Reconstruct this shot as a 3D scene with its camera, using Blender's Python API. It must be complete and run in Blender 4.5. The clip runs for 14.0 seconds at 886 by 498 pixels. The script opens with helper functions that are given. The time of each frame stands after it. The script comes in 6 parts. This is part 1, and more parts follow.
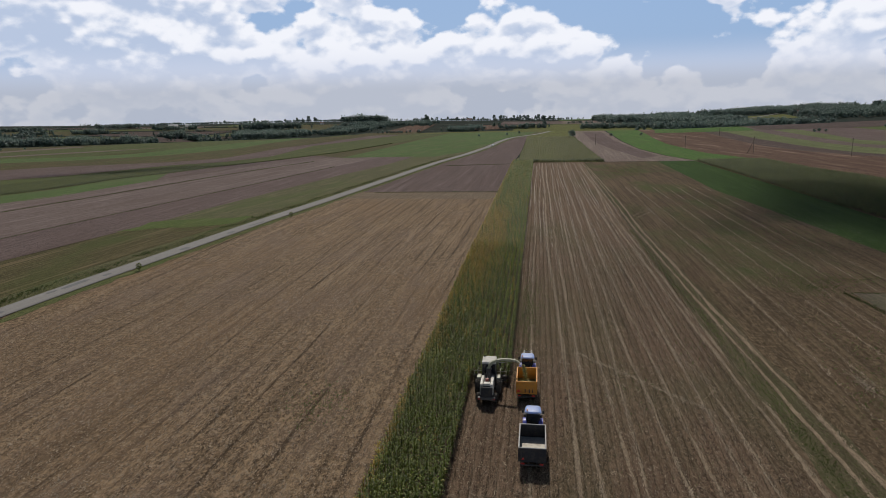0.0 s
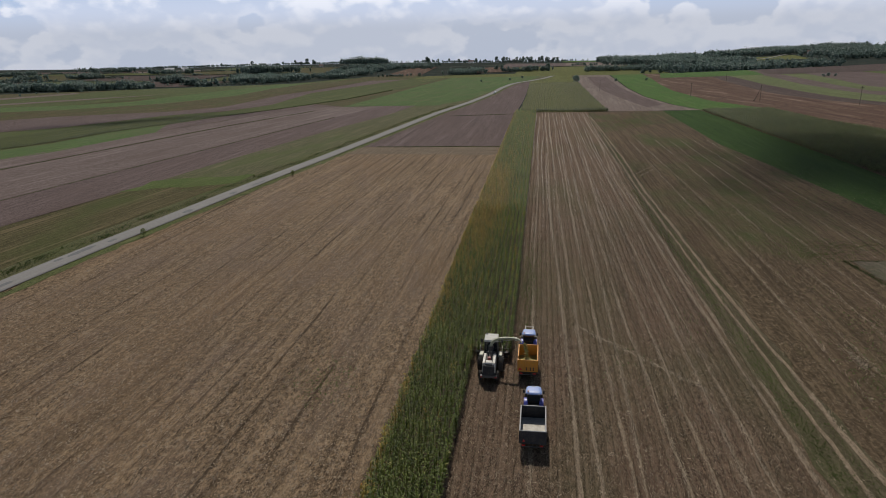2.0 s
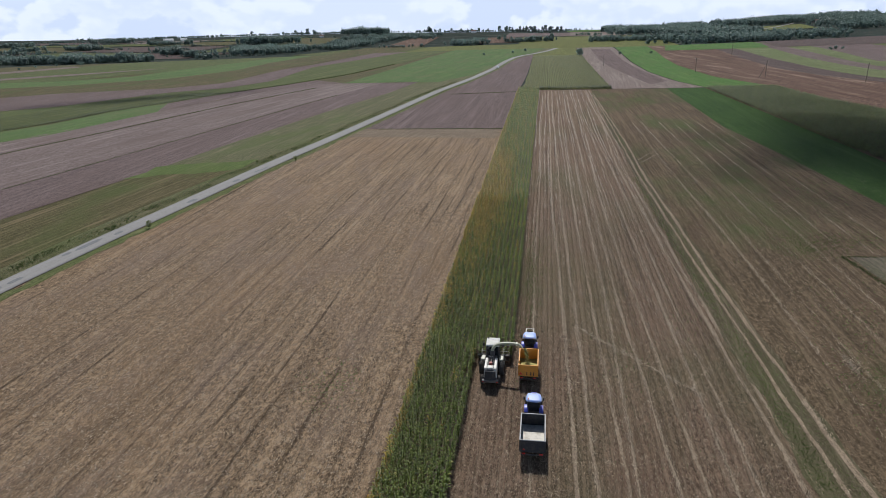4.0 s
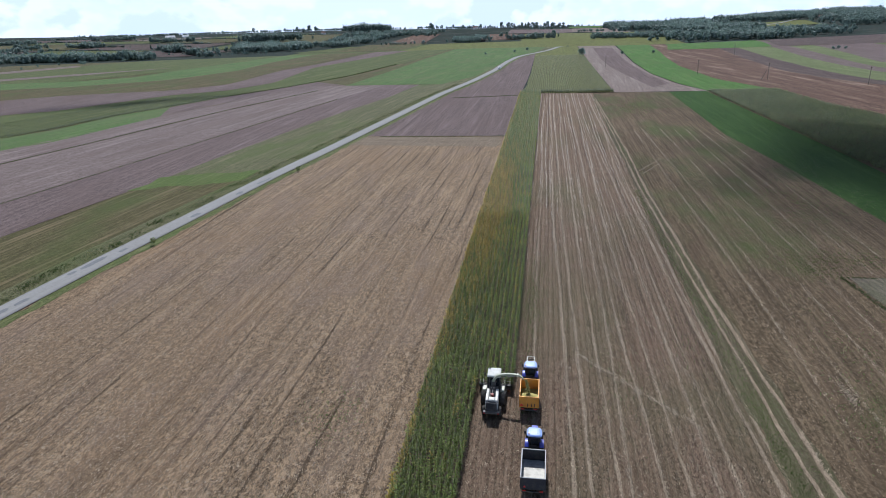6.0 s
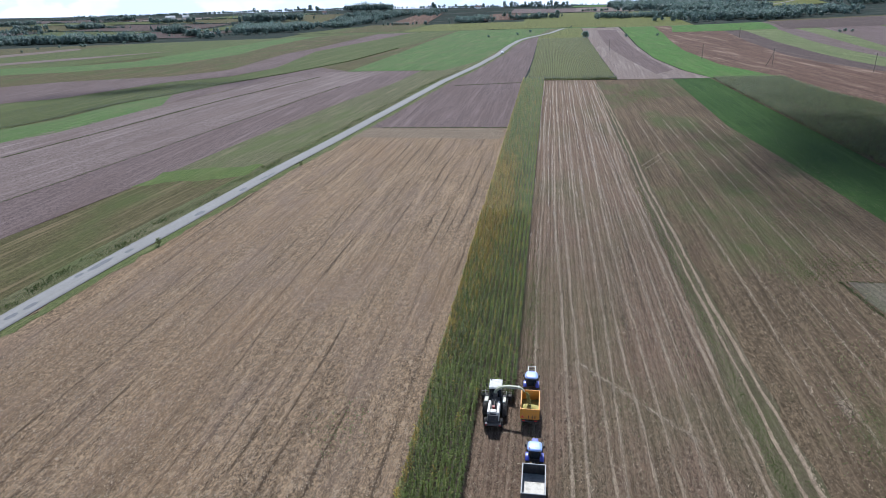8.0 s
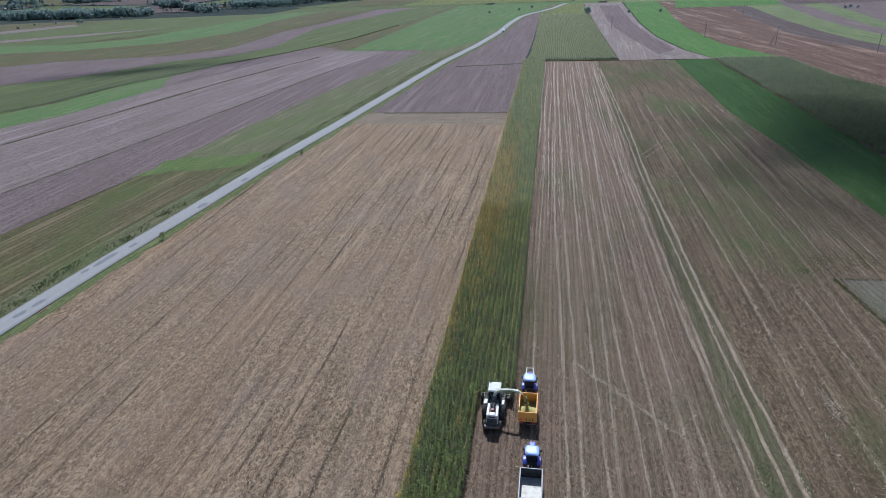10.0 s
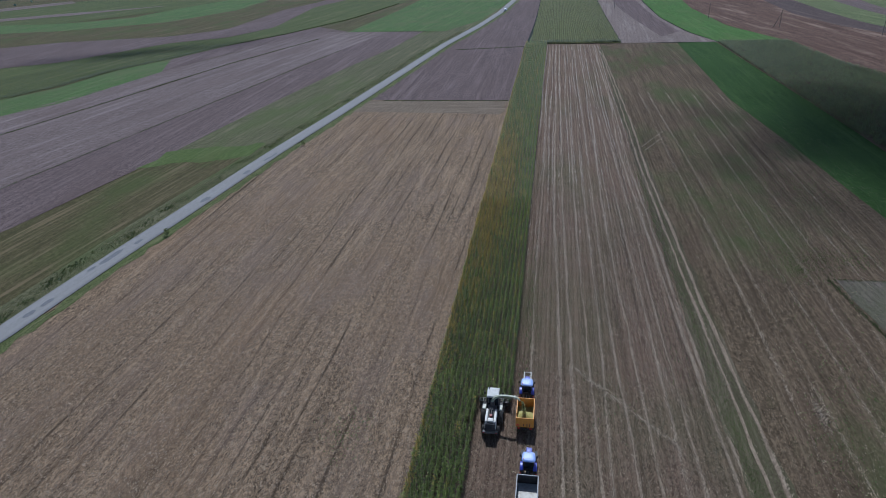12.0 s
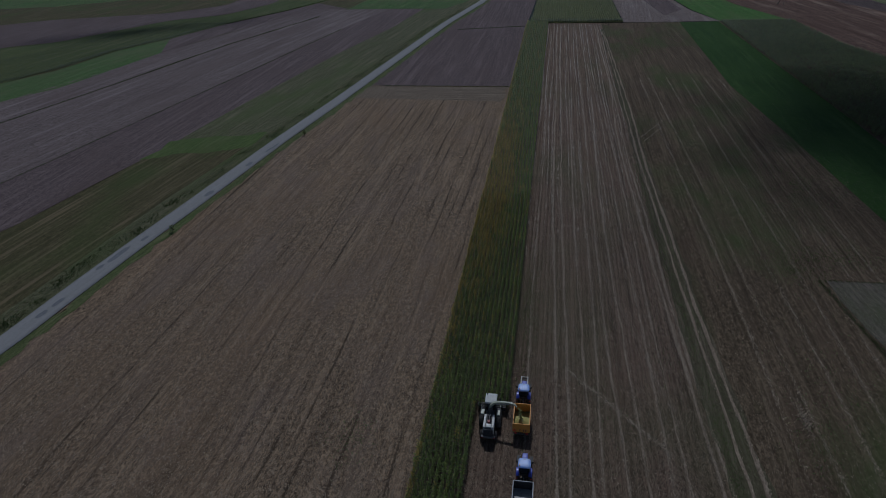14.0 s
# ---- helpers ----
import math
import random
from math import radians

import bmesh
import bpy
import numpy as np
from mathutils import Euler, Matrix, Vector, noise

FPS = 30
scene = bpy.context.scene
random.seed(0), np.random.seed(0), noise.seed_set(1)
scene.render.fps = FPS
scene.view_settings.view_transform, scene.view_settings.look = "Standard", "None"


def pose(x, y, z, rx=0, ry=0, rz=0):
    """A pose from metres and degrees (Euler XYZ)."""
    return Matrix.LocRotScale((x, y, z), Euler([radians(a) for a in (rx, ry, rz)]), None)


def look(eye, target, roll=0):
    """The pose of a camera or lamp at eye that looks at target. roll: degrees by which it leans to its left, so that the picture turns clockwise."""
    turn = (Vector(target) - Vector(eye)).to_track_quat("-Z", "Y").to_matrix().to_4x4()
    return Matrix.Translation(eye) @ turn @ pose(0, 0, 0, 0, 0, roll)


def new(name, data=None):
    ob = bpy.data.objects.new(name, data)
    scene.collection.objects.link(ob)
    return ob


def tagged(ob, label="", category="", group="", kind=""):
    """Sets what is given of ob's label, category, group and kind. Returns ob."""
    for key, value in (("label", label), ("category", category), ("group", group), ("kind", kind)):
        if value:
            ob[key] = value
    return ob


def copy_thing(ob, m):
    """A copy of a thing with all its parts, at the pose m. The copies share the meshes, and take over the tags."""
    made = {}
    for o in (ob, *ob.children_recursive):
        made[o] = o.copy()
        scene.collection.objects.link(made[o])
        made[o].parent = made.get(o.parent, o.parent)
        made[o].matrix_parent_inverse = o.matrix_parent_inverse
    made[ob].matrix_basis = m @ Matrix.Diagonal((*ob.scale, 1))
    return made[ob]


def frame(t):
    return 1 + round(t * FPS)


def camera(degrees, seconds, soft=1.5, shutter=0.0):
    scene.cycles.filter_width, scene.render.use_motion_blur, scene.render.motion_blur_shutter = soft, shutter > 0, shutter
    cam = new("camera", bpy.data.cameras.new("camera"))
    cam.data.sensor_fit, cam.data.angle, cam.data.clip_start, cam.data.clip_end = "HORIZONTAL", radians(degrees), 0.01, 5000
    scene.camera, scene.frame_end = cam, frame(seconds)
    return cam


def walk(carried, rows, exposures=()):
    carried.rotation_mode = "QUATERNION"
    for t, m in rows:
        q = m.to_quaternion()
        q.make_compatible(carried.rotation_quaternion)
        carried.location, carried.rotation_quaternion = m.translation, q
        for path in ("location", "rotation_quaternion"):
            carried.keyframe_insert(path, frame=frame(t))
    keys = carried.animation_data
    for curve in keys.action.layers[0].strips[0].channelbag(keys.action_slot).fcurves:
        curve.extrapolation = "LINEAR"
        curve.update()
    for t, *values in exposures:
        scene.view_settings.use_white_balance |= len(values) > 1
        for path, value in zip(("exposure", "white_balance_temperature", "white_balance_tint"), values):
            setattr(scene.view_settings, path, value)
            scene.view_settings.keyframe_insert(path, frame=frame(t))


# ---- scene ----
cam = camera(69.3, 14.0, soft=0.75)
ROWS = [  # seconds, x, y, z in metres, three turns in degrees
    (0.0, 3.88, -78.13, 32.52, 76.789, 1.252, 8.338),
    (0.5, 3.90, -77.94, 33.62, 76.102, 1.301, 8.379),
    (1.0, 3.85, -77.86, 34.67, 75.243, 1.361, 8.385),
    (1.5, 3.85, -77.75, 35.66, 73.765, 1.413, 8.424),
    (2.0, 3.78, -77.66, 36.69, 71.794, 1.471, 8.443),
    (4.5, 3.93, -77.46, 42.20, 69.178, 1.665, 8.668),
    (5.0, 3.99, -77.17, 43.28, 69.155, 1.714, 8.716),
    (5.5, 3.96, -76.89, 44.38, 69.076, 1.723, 8.742),
    (6.0, 3.91, -76.79, 45.51, 68.793, 1.744, 8.770),
    (6.5, 3.91, -76.63, 46.63, 68.469, 1.802, 8.830),
    (7.0, 3.87, -76.55, 47.77, 68.097, 1.843, 8.878),
    (7.5, 3.89, -76.48, 48.75, 67.607, 1.855, 8.922),
    (8.0, 3.96, -76.29, 49.77, 67.042, 1.858, 8.965),
    (10.5, 4.16, -75.84, 55.16, 64.176, 1.976, 9.027),
    (11.0, 4.13, -75.61, 56.28, 63.582, 1.940, 9.039),
    (11.5, 4.28, -75.64, 57.53, 63.085, 1.960, 9.079),
    (12.0, 4.45, -75.66, 58.78, 62.617, 2.007, 9.129),
    (12.5, 4.47, -75.56, 60.19, 62.136, 2.036, 9.121),
    (13.0, 4.53, -75.45, 61.69, 61.634, 2.077, 9.112),
    (13.5, 4.76, -75.46, 63.32, 60.889, 2.143, 9.178),
    (14.0, 4.75, -75.32, 64.94, 59.979, 2.075, 9.188),
]
EXPOSURES = [(0.0, -0.42, 6600, 10), (2.2, -0.36, 6500, 10), (4.3, 0.32, 5900, 10), (5.0, 0.40, 5700, 10), (8.0, 0.72, 5450, 10), (10.5, 0.55, 5150, 10), (11.5, 0.26, 5100, 10), (12.0, 0.02, 5050, 10), (12.5, -0.37, 5050, 10), (13.0, -0.63, 5050, 10), (13.5, -0.90, 5050, 10), (14.0, -1.46, 5050, 10)]
walk(cam, [(t, pose(*p)) for t, *p in ROWS], EXPOSURES)

# ---- sky and sun: noon in late summer, sun ahead of the camera behind thin cumulus ----
SUN_UP, SUN_AZ = 48.0, -8.7        # degrees; azimuth from +y towards +x
sun_way = Vector((math.sin(radians(SUN_AZ)) * math.cos(radians(SUN_UP)), math.cos(radians(SUN_AZ)) * math.cos(radians(SUN_UP)), math.sin(radians(SUN_UP))))
sun = new("sun", bpy.data.lights.new("sun", "SUN"))
sun.data.energy, sun.data.angle, sun.data.color = 4.6, radians(0.6), (1.0, 0.95, 0.87)
sun.matrix_world = look(sun_way * 100, (0, 0, 0))

world = bpy.data.worlds.new("sky")
scene.world = world
world.use_nodes = True


def build_sky():
    nt = world.node_tree
    nt.nodes.clear()
    n, l = nt.nodes.new, nt.links.new

    def m(op, a, b=None, c=None):
        k = n("ShaderNodeMath")
        k.operation = op
        for i, v in enumerate((a, b, c)):
            if v is None:
                continue
            if isinstance(v, (int, float)):
                k.inputs[i].default_value = v
            else:
                l(v, k.inputs[i])
        return k.outputs[0]

    out, bg, sky = n("ShaderNodeOutputWorld"), n("ShaderNodeBackground"), n("ShaderNodeTexSky")
    sky.sky_type, sky.sun_disc = "NISHITA", False
    sky.sun_elevation, sky.sun_rotation = radians(SUN_UP), radians(SUN_AZ)
    sky.air_density, sky.dust_density, sky.ozone_density = 1.0, 1.6, 1.5
    bg.inputs["Strength"].default_value = 0.055
    tc, sep = n("ShaderNodeTexCoord"), n("ShaderNodeSeparateXYZ")
    l(tc.outputs["Generated"], sep.inputs[0])
    x, y, z = sep.outputs

    def fbm(scale, detail, rough, off, src, stretch=(1, 1, 1)):
        mp, t = n("ShaderNodeMapping"), n("ShaderNodeTexNoise")
        mp.inputs["Location"].default_value, mp.inputs["Scale"].default_value = off, stretch
        l(src, mp.inputs["Vector"])
        l(mp.outputs[0], t.inputs["Vector"])
        t.inputs["Scale"].default_value, t.inputs["Detail"].default_value, t.inputs["Roughness"].default_value = scale, detail, rough
        return t.outputs["Fac"]

    def ramp(v, a, b, lo=0.0, hi=1.0):
        r = n("ShaderNodeMapRange")
        r.interpolation_type = "SMOOTHSTEP"
        l(v, r.inputs["Value"])
        for k, q in (("From Min", a), ("From Max", b), ("To Min", lo), ("To Max", hi)):
            r.inputs[k].default_value = q
        return r.outputs["Result"]

    gen = tc.outputs["Generated"]

    # cumulus: broad heaps broken into billows; thick middles are grey, thin edges and tops bright
    def billow(scale, off, src):
        mp, t = n("ShaderNodeMapping"), n("ShaderNodeTexVoronoi")
        mp.inputs["Location"].default_value, mp.inputs["Scale"].default_value = off, (1, 1, 1.5)
        l(src, mp.inputs["Vector"])
        l(mp.outputs[0], t.inputs["Vector"])
        t.feature = "SMOOTH_F1"
        t.inputs["Scale"].default_value, t.inputs["Smoothness"].default_value = scale, 0.35
        return m("SUBTRACT", 0.5, t.outputs["Distance"])

    def heap(dz):
        v = m("MULTIPLY", fbm(4.6, 2, 0.45, (0.9, 2.6, 0.15 + dz), gen, (1, 1, 2.0)), 0.80)
        v = m("ADD", v, m("MULTIPLY", fbm(15.0, 6, 0.55, (3.1, 0.4, 0.7 + dz), gen, (1, 1, 1.5)), 0.26))
        v = m("ADD", v, m("MULTIPLY", billow(24.0, (0.3, 0.1, dz), gen), 0.10))
        return m("ADD", v, m("MULTIPLY", billow(60.0, (1.3, 0.7, dz), gen), 0.045))

    here, above = heap(0.0), heap(0.022)
    cover = ramp(here, 0.425, 0.465)
    rim = ramp(here, 0.52, 0.44)
    top = m("MINIMUM", m("ADD", m("MULTIPLY", rim, 0.55), ramp(m("SUBTRACT", here, above), -0.035, 0.06)), 1.0)
    low = ramp(z, 0.085, 0.015)                       # haze towards the skyline
    high = ramp(z, 0.22, 0.5)                      # few clouds overhead
    cover = m("MULTIPLY", cover, m("SUBTRACT", 1.0, high))
    lit = n("ShaderNodeMix")
    lit.data_type = "RGBA"
    lit.inputs["A"].default_value, lit.inputs["B"].default_value = (11.6, 13.9, 18.4, 1), (21.4, 22.1, 24.0, 1)
    l(top, lit.inputs["Factor"])
    shade = n("ShaderNodeVectorMath")
    shade.operation = "SCALE"
    l(lit.outputs["Result"], shade.inputs[0])
    shade.inputs["Scale"].default_value = 1.0
    veil = n("ShaderNodeMix")                      # thin high cloud over the blue
    veil.data_type = "RGBA"
    l(m("MULTIPLY", m("SUBTRACT", 1.0, high), 0.7), veil.inputs["Factor"])
    l(sky.outputs[0], veil.inputs["A"])
    veil.inputs["B"].default_value = (7.8, 12.6, 21.0, 1)
    mix = n("ShaderNodeMix")
    mix.data_type = "RGBA"
    l(cover, mix.inputs["Factor"])
    l(veil.outputs["Result"], mix.inputs["A"])
    l(shade.outputs[0], mix.inputs["B"])
    near_ground = n("ShaderNodeMix")               # denser haze just over the skyline
    near_ground.data_type = "RGBA"
    l(ramp(z, 0.055, 0.012), near_ground.inputs["Factor"])
    near_ground.inputs["A"].default_value, near_ground.inputs["B"].default_value = (15.6, 16.8, 20.2, 1), (11.4, 12.2, 14.2, 1)
    haze = n("ShaderNodeMix")
    haze.data_type = "RGBA"
    l(m("MULTIPLY", low, 0.82), haze.inputs["Factor"])
    l(mix.outputs["Result"], haze.inputs["A"])
    l(near_ground.outputs["Result"], haze.inputs["B"])
    l(haze.outputs["Result"], bg.inputs["Color"])
    l(bg.outputs[0], out.inputs["Surface"])


build_sky()

# ---- materials ----
def material(name, rough=0.9, metal=0.0):
    mat = bpy.data.materials.new(name)
    mat.use_nodes = True
    nt = mat.node_tree
    b = nt.nodes["Principled BSDF"]
    b.inputs["Roughness"].default_value, b.inputs["Metallic"].default_value = rough, metal
    return mat, nt, b


class Nodes:
    """Short hands for one node tree."""

    def __init__(self, nt):
        self.nt, self.tc = nt, nt.nodes.new("ShaderNodeTexCoord")

    def put(self, socket, v):
        if hasattr(v, "is_linked"):
            self.nt.links.new(v, socket)
        else:
            socket.default_value = v

    def math(self, op, a, b=0.0):
        k = self.nt.nodes.new("ShaderNodeMath")
        k.operation = op
        self.put(k.inputs[0], a)
        self.put(k.inputs[1], b)
        return k.outputs[0]

    def place(self, turn=0.0, scale=(1, 1, 1), off=(0, 0, 0)):
        first, second = self.nt.nodes.new("ShaderNodeMapping"), self.nt.nodes.new("ShaderNodeMapping")
        first.inputs["Rotation"].default_value = (0, 0, radians(turn))
        second.inputs["Scale"].default_value, second.inputs["Location"].default_value = scale, off
        self.nt.links.new(self.tc.outputs["Object"], first.inputs["Vector"])
        self.nt.links.new(first.outputs[0], second.inputs["Vector"])
        return second.outputs[0]

    def noise(self, vec, scale=1.0, detail=4.0, rough=0.55):
        t = self.nt.nodes.new("ShaderNodeTexNoise")
        self.put(t.inputs["Vector"], vec)
        t.inputs["Scale"].default_value, t.inputs["Detail"].default_value, t.inputs["Roughness"].default_value = scale, detail, rough
        return t.outputs["Fac"]

    def ramp(self, v, a, b, lo=0.0, hi=1.0):
        r = self.nt.nodes.new("ShaderNodeMapRange")
        self.put(r.inputs["Value"], v)
        for k, q in (("From Min", a), ("From Max", b), ("To Min", lo), ("To Max", hi)):
            r.inputs[k].default_value = q
        return r.outputs["Result"]

    def mix(self, f, a, b):
        k = self.nt.nodes.new("ShaderNodeMix")
        k.data_type = "RGBA"
        self.put(k.inputs["Factor"], f)
        for s, v in (("A", a), ("B", b)):
            self.put(k.inputs[s], (*v, 1) if isinstance(v, tuple) and len(v) == 3 else v)
        return k.outputs["Result"]

    def bump(self, v, strength, dist):
        k = self.nt.nodes.new("ShaderNodeBump")
        k.inputs["Strength"].default_value, k.inputs["Distance"].default_value = strength, dist
        self.put(k.inputs["Height"], v)
        return k.outputs[0]


def field_material(name, dark, light, streak, patch, turn=0.0, row=0.75, rows=0.5, streaks=0.6, patches=0.5, grain=3.0, length=30.0, width=1.2, relief=0.5, seed=0.0, furrow=0.0, gap=2.3, speckle=1.0, bands=0.0, blotch=None, sheen=0.04, clump=0.0):
    """Soil or low crop with drill rows, long streaks along them, and broad patches. turn: the rows' angle from +y, degrees."""
    mat, nt, b = material(name, 0.95)
    b.inputs["Specular IOR Level"].default_value = sheen
    k = Nodes(nt)
    o = (seed * 3.7, seed * 9.1, seed)
    speck = k.noise(k.place(turn, (grain, grain * 0.45, grain), o), 1.0, 8, 0.75)
    col = k.mix(k.ramp(speck, 0.40, 0.61), dark, light)
    fine = k.noise(k.place(turn, (grain * 2.6, grain * 1.5, grain), o), 1.0, 6, 0.7)
    col = k.mix(k.math("MULTIPLY", k.ramp(fine, 0.50, 0.58), 0.8 * speckle), col, tuple(v * 0.5 for v in dark))
    col = k.mix(k.math("MULTIPLY", k.ramp(fine, 0.46, 0.37), 0.75 * speckle), col, tuple(v * 1.3 for v in light))
    if clump:
        # tussocks, bare spots and heaped straw, hand-wide to step-wide
        q = k.noise(k.place(turn, (1.5, 0.95, 1), (seed + 7.7, seed + 3.1, 0)), 1.0, 6, 0.8)
        col = k.mix(k.ramp(q, 0.52, 0.60, 0.0, clump), col, tuple(v * 0.6 for v in dark))
        col = k.mix(k.ramp(q, 0.47, 0.39, 0.0, clump), col, tuple(v * 1.3 for v in light))
    # rows, broken up along their length
    line = k.place(turn, (1, 1, 1), o)
    sep = nt.nodes.new("ShaderNodeSeparateXYZ")
    nt.links.new(line, sep.inputs[0])
    wob = k.noise(k.place(turn, (0.4, 0.05, 1), o), 1.0, 2)
    wave = k.math("SINE", k.math("MULTIPLY", k.math("ADD", sep.outputs[0], k.math("MULTIPLY", wob, 0.5 * row)), 2 * math.pi / row))
    broken = k.ramp(k.noise(k.place(turn, (1.6, 0.35, 1), o), 1.0, 5, 0.65), 0.38, 0.62)
    col = k.mix(k.math("MULTIPLY", k.math("MULTIPLY", k.ramp(wave, 0.1, 0.9), broken), rows), col, streak)
    long = k.noise(k.place(turn, (1 / width, 1 / length, 1), o), 1.0, 5, 0.6)
    col = k.mix(k.math("MULTIPLY", k.ramp(long, 0.54, 0.66), streaks), col, streak)
    col = k.mix(k.math("MULTIPLY", k.ramp(long, 0.45, 0.34), streaks), col, dark)
    if furrow:
        w2 = k.math("SINE", k.math("MULTIPLY", k.math("ADD", sep.outputs[0], k.math("MULTIPLY", k.noise(k.place(turn, (0.2, 0.03, 1), o), 1.0, 3), 2.4)), 2 * math.pi / gap))
        run = k.ramp(k.noise(k.place(turn, (0.35, 0.03, 1), o), 1.0, 4, 0.6), 0.44, 0.6)
        col = k.mix(k.math("MULTIPLY", k.math("MULTIPLY", k.ramp(w2, 0.72, 0.97), run), furrow), col, tuple(v * 0.55 for v in dark))
    broad = k.noise(k.place(turn, (1 / 18, 1 / 46, 1), o), 1.0, 5, 0.6)
    col = k.mix(k.math("MULTIPLY", k.ramp(broad, 0.47, 0.66), patches), col, patch)
    if blotch:
        # ragged stains of another soil or growth, drawn out along the rows
        q = k.noise(k.place(turn, (1 / 9, 1 / 26, 1), (seed + 40.3, seed * 2 + 11.7, 0)), 1.0, 7, 0.68)
        col = k.mix(k.ramp(q, 0.48, 0.64, 0.0, 0.5), col, blotch)
    if bands:
        # each pass of the machine left its own shade
        q = k.noise(k.place(turn, (1 / 2.2, 1 / 45, 1), (seed * 5.1 + 3, seed, 0)), 1.0, 5, 0.78)
        col = k.mix(k.ramp(q, 0.46, 0.36, 0.0, bands), col, tuple(v * 0.55 for v in dark))
        col = k.mix(k.ramp(q, 0.54, 0.64, 0.0, bands), col, tuple(v * 1.12 for v in light))
    nt.links.new(col, b.inputs["Base Color"])
    height = k.math("ADD", k.math("MULTIPLY", wave, 0.35 * rows), k.math("MULTIPLY", speck, 1.6))
    nt.links.new(k.bump(height, relief, 0.12), b.inputs["Normal"])
    return mat


def leaf_material(name, c1, c2, c3=None, soft=0.25, gloss=0.3, tuft=0.0):
    """Foliage: each leaf island a shade of its own, some light through the blade."""
    mat, nt, b = material(name, 0.6)
    k = Nodes(nt)
    geo = nt.nodes.new("ShaderNodeNewGeometry")
    r = geo.outputs["Random Per Island"]
    if tuft:
        # whole plants differ more than their leaves do
        own = k.ramp(k.noise(k.place(0, (1.6, 2.6, 0.02)), 1.0, 3, 0.7), 0.40, 0.60)
        r = k.math("ADD", k.math("MULTIPLY", r, 1.0 - tuft), k.math("MULTIPLY", own, tuft))
    col = k.mix(r, c1, c2)
    if c3:
        col = k.mix(k.ramp(r, 0.86, 0.95), col, c3)
    spot = k.noise(k.place(0, (0.35, 0.35, 0.35)), 1.0, 3)
    col = k.mix(k.ramp(spot, 0.35, 0.7, 0.0, 0.5), col, tuple(v * 0.6 for v in c1))
    nt.links.new(col, b.inputs["Base Color"])
    b.inputs["Specular IOR Level"].default_value = gloss
    tr, add = nt.nodes.new("ShaderNodeBsdfTranslucent"), nt.nodes.new("ShaderNodeMixShader")
    nt.links.new(col, tr.inputs["Color"])
    add.inputs[0].default_value = soft
    nt.links.new(b.outputs[0], add.inputs[1])
    nt.links.new(tr.outputs[0], add.inputs[2])
    nt.links.new(add.outputs[0], nt.nodes["Material Output"].inputs["Surface"])
    return mat


def coat(name, colour, rough=0.45, metal=0.0, dirt=(0.2, 0.16, 0.11), amount=0.35, scale=2.5):
    """Paint, rubber or metal with dust and worn spots."""
    mat, nt, b = material(name, rough, metal)
    k = Nodes(nt)
    d = k.noise(k.place(0, (scale, scale, scale)), 1.0, 6, 0.65)
    f = k.noise(k.place(0, (scale * 7, scale * 7, scale * 7)), 1.0, 4, 0.6)
    col = k.mix(k.math("MULTIPLY", k.ramp(d, 0.42, 0.7), amount), colour, dirt)
    col = k.mix(k.ramp(f, 0.5, 0.8, 0.0, amount * 0.5), col, dirt)
    nt.links.new(col, b.inputs["Base Color"])
    nt.links.new(k.ramp(d, 0.3, 0.7, rough, min(1.0, rough + 0.3)), b.inputs["Roughness"])
    return mat


M = {}
M["cereal"] = field_material("cereal_stubble", (0.063, 0.044, 0.027), (0.258, 0.182, 0.113), (0.250, 0.180, 0.112), (0.160, 0.107, 0.064), turn=1.0, row=0.8, rows=0.25, streaks=0.3, patches=0.5, grain=3.0, length=22, width=0.8, relief=1.0, furrow=0.8, gap=2.4, bands=0.32, clump=0.5, blotch=(0.142, 0.103, 0.077))
M["maize"] = field_material("maize_stubble", (0.051, 0.035, 0.023), (0.172, 0.119, 0.081), (0.196, 0.144, 0.099), (0.064, 0.063, 0.029), row=0.75, rows=0.5, streaks=0.3, patches=0.5, grain=3.4, length=40, width=0.6, seed=1, relief=1.0, furrow=0.5, gap=3.0, bands=0.25, blotch=(0.108, 0.070, 0.048), clump=0.4)
M["weedy"] = field_material("weedy_stubble", (0.042, 0.031, 0.018), (0.122, 0.088, 0.054), (0.150, 0.114, 0.072), (0.048, 0.062, 0.020), row=0.75, rows=0.35, streaks=0.45, patches=0.85, grain=2.8, length=34, width=1.1, seed=2, relief=0.9, furrow=0.5, gap=3.0, bands=0.2, blotch=(0.076, 0.052, 0.034), clump=0.45)
M["plough"] = field_material("ploughed_soil", (0.064, 0.047, 0.043), (0.136, 0.102, 0.094), (0.158, 0.122, 0.112), (0.086, 0.062, 0.055), row=1.4, rows=0.2, streaks=0.5, patches=0.6, grain=1.8, length=80, width=1.6, seed=3, bands=0.2, clump=0.3, relief=0.9)
M["darkplough"] = field_material("dark_ploughed_soil", (0.044, 0.032, 0.028), (0.092, 0.068, 0.060), (0.112, 0.084, 0.074), (0.060, 0.044, 0.038), turn=-9.0, row=2.0, rows=0.2, streaks=0.5, patches=0.5, grain=1.2, length=90, width=3.0, seed=23)
M["palegreen"] = field_material("pale_meadow", (0.062, 0.078, 0.030), (0.124, 0.142, 0.062), (0.150, 0.150, 0.080), (0.090, 0.098, 0.046), turn=-12.0, row=2.0, rows=0.2, streaks=0.7, patches=0.7, grain=1.0, length=110, width=4.0, seed=24)
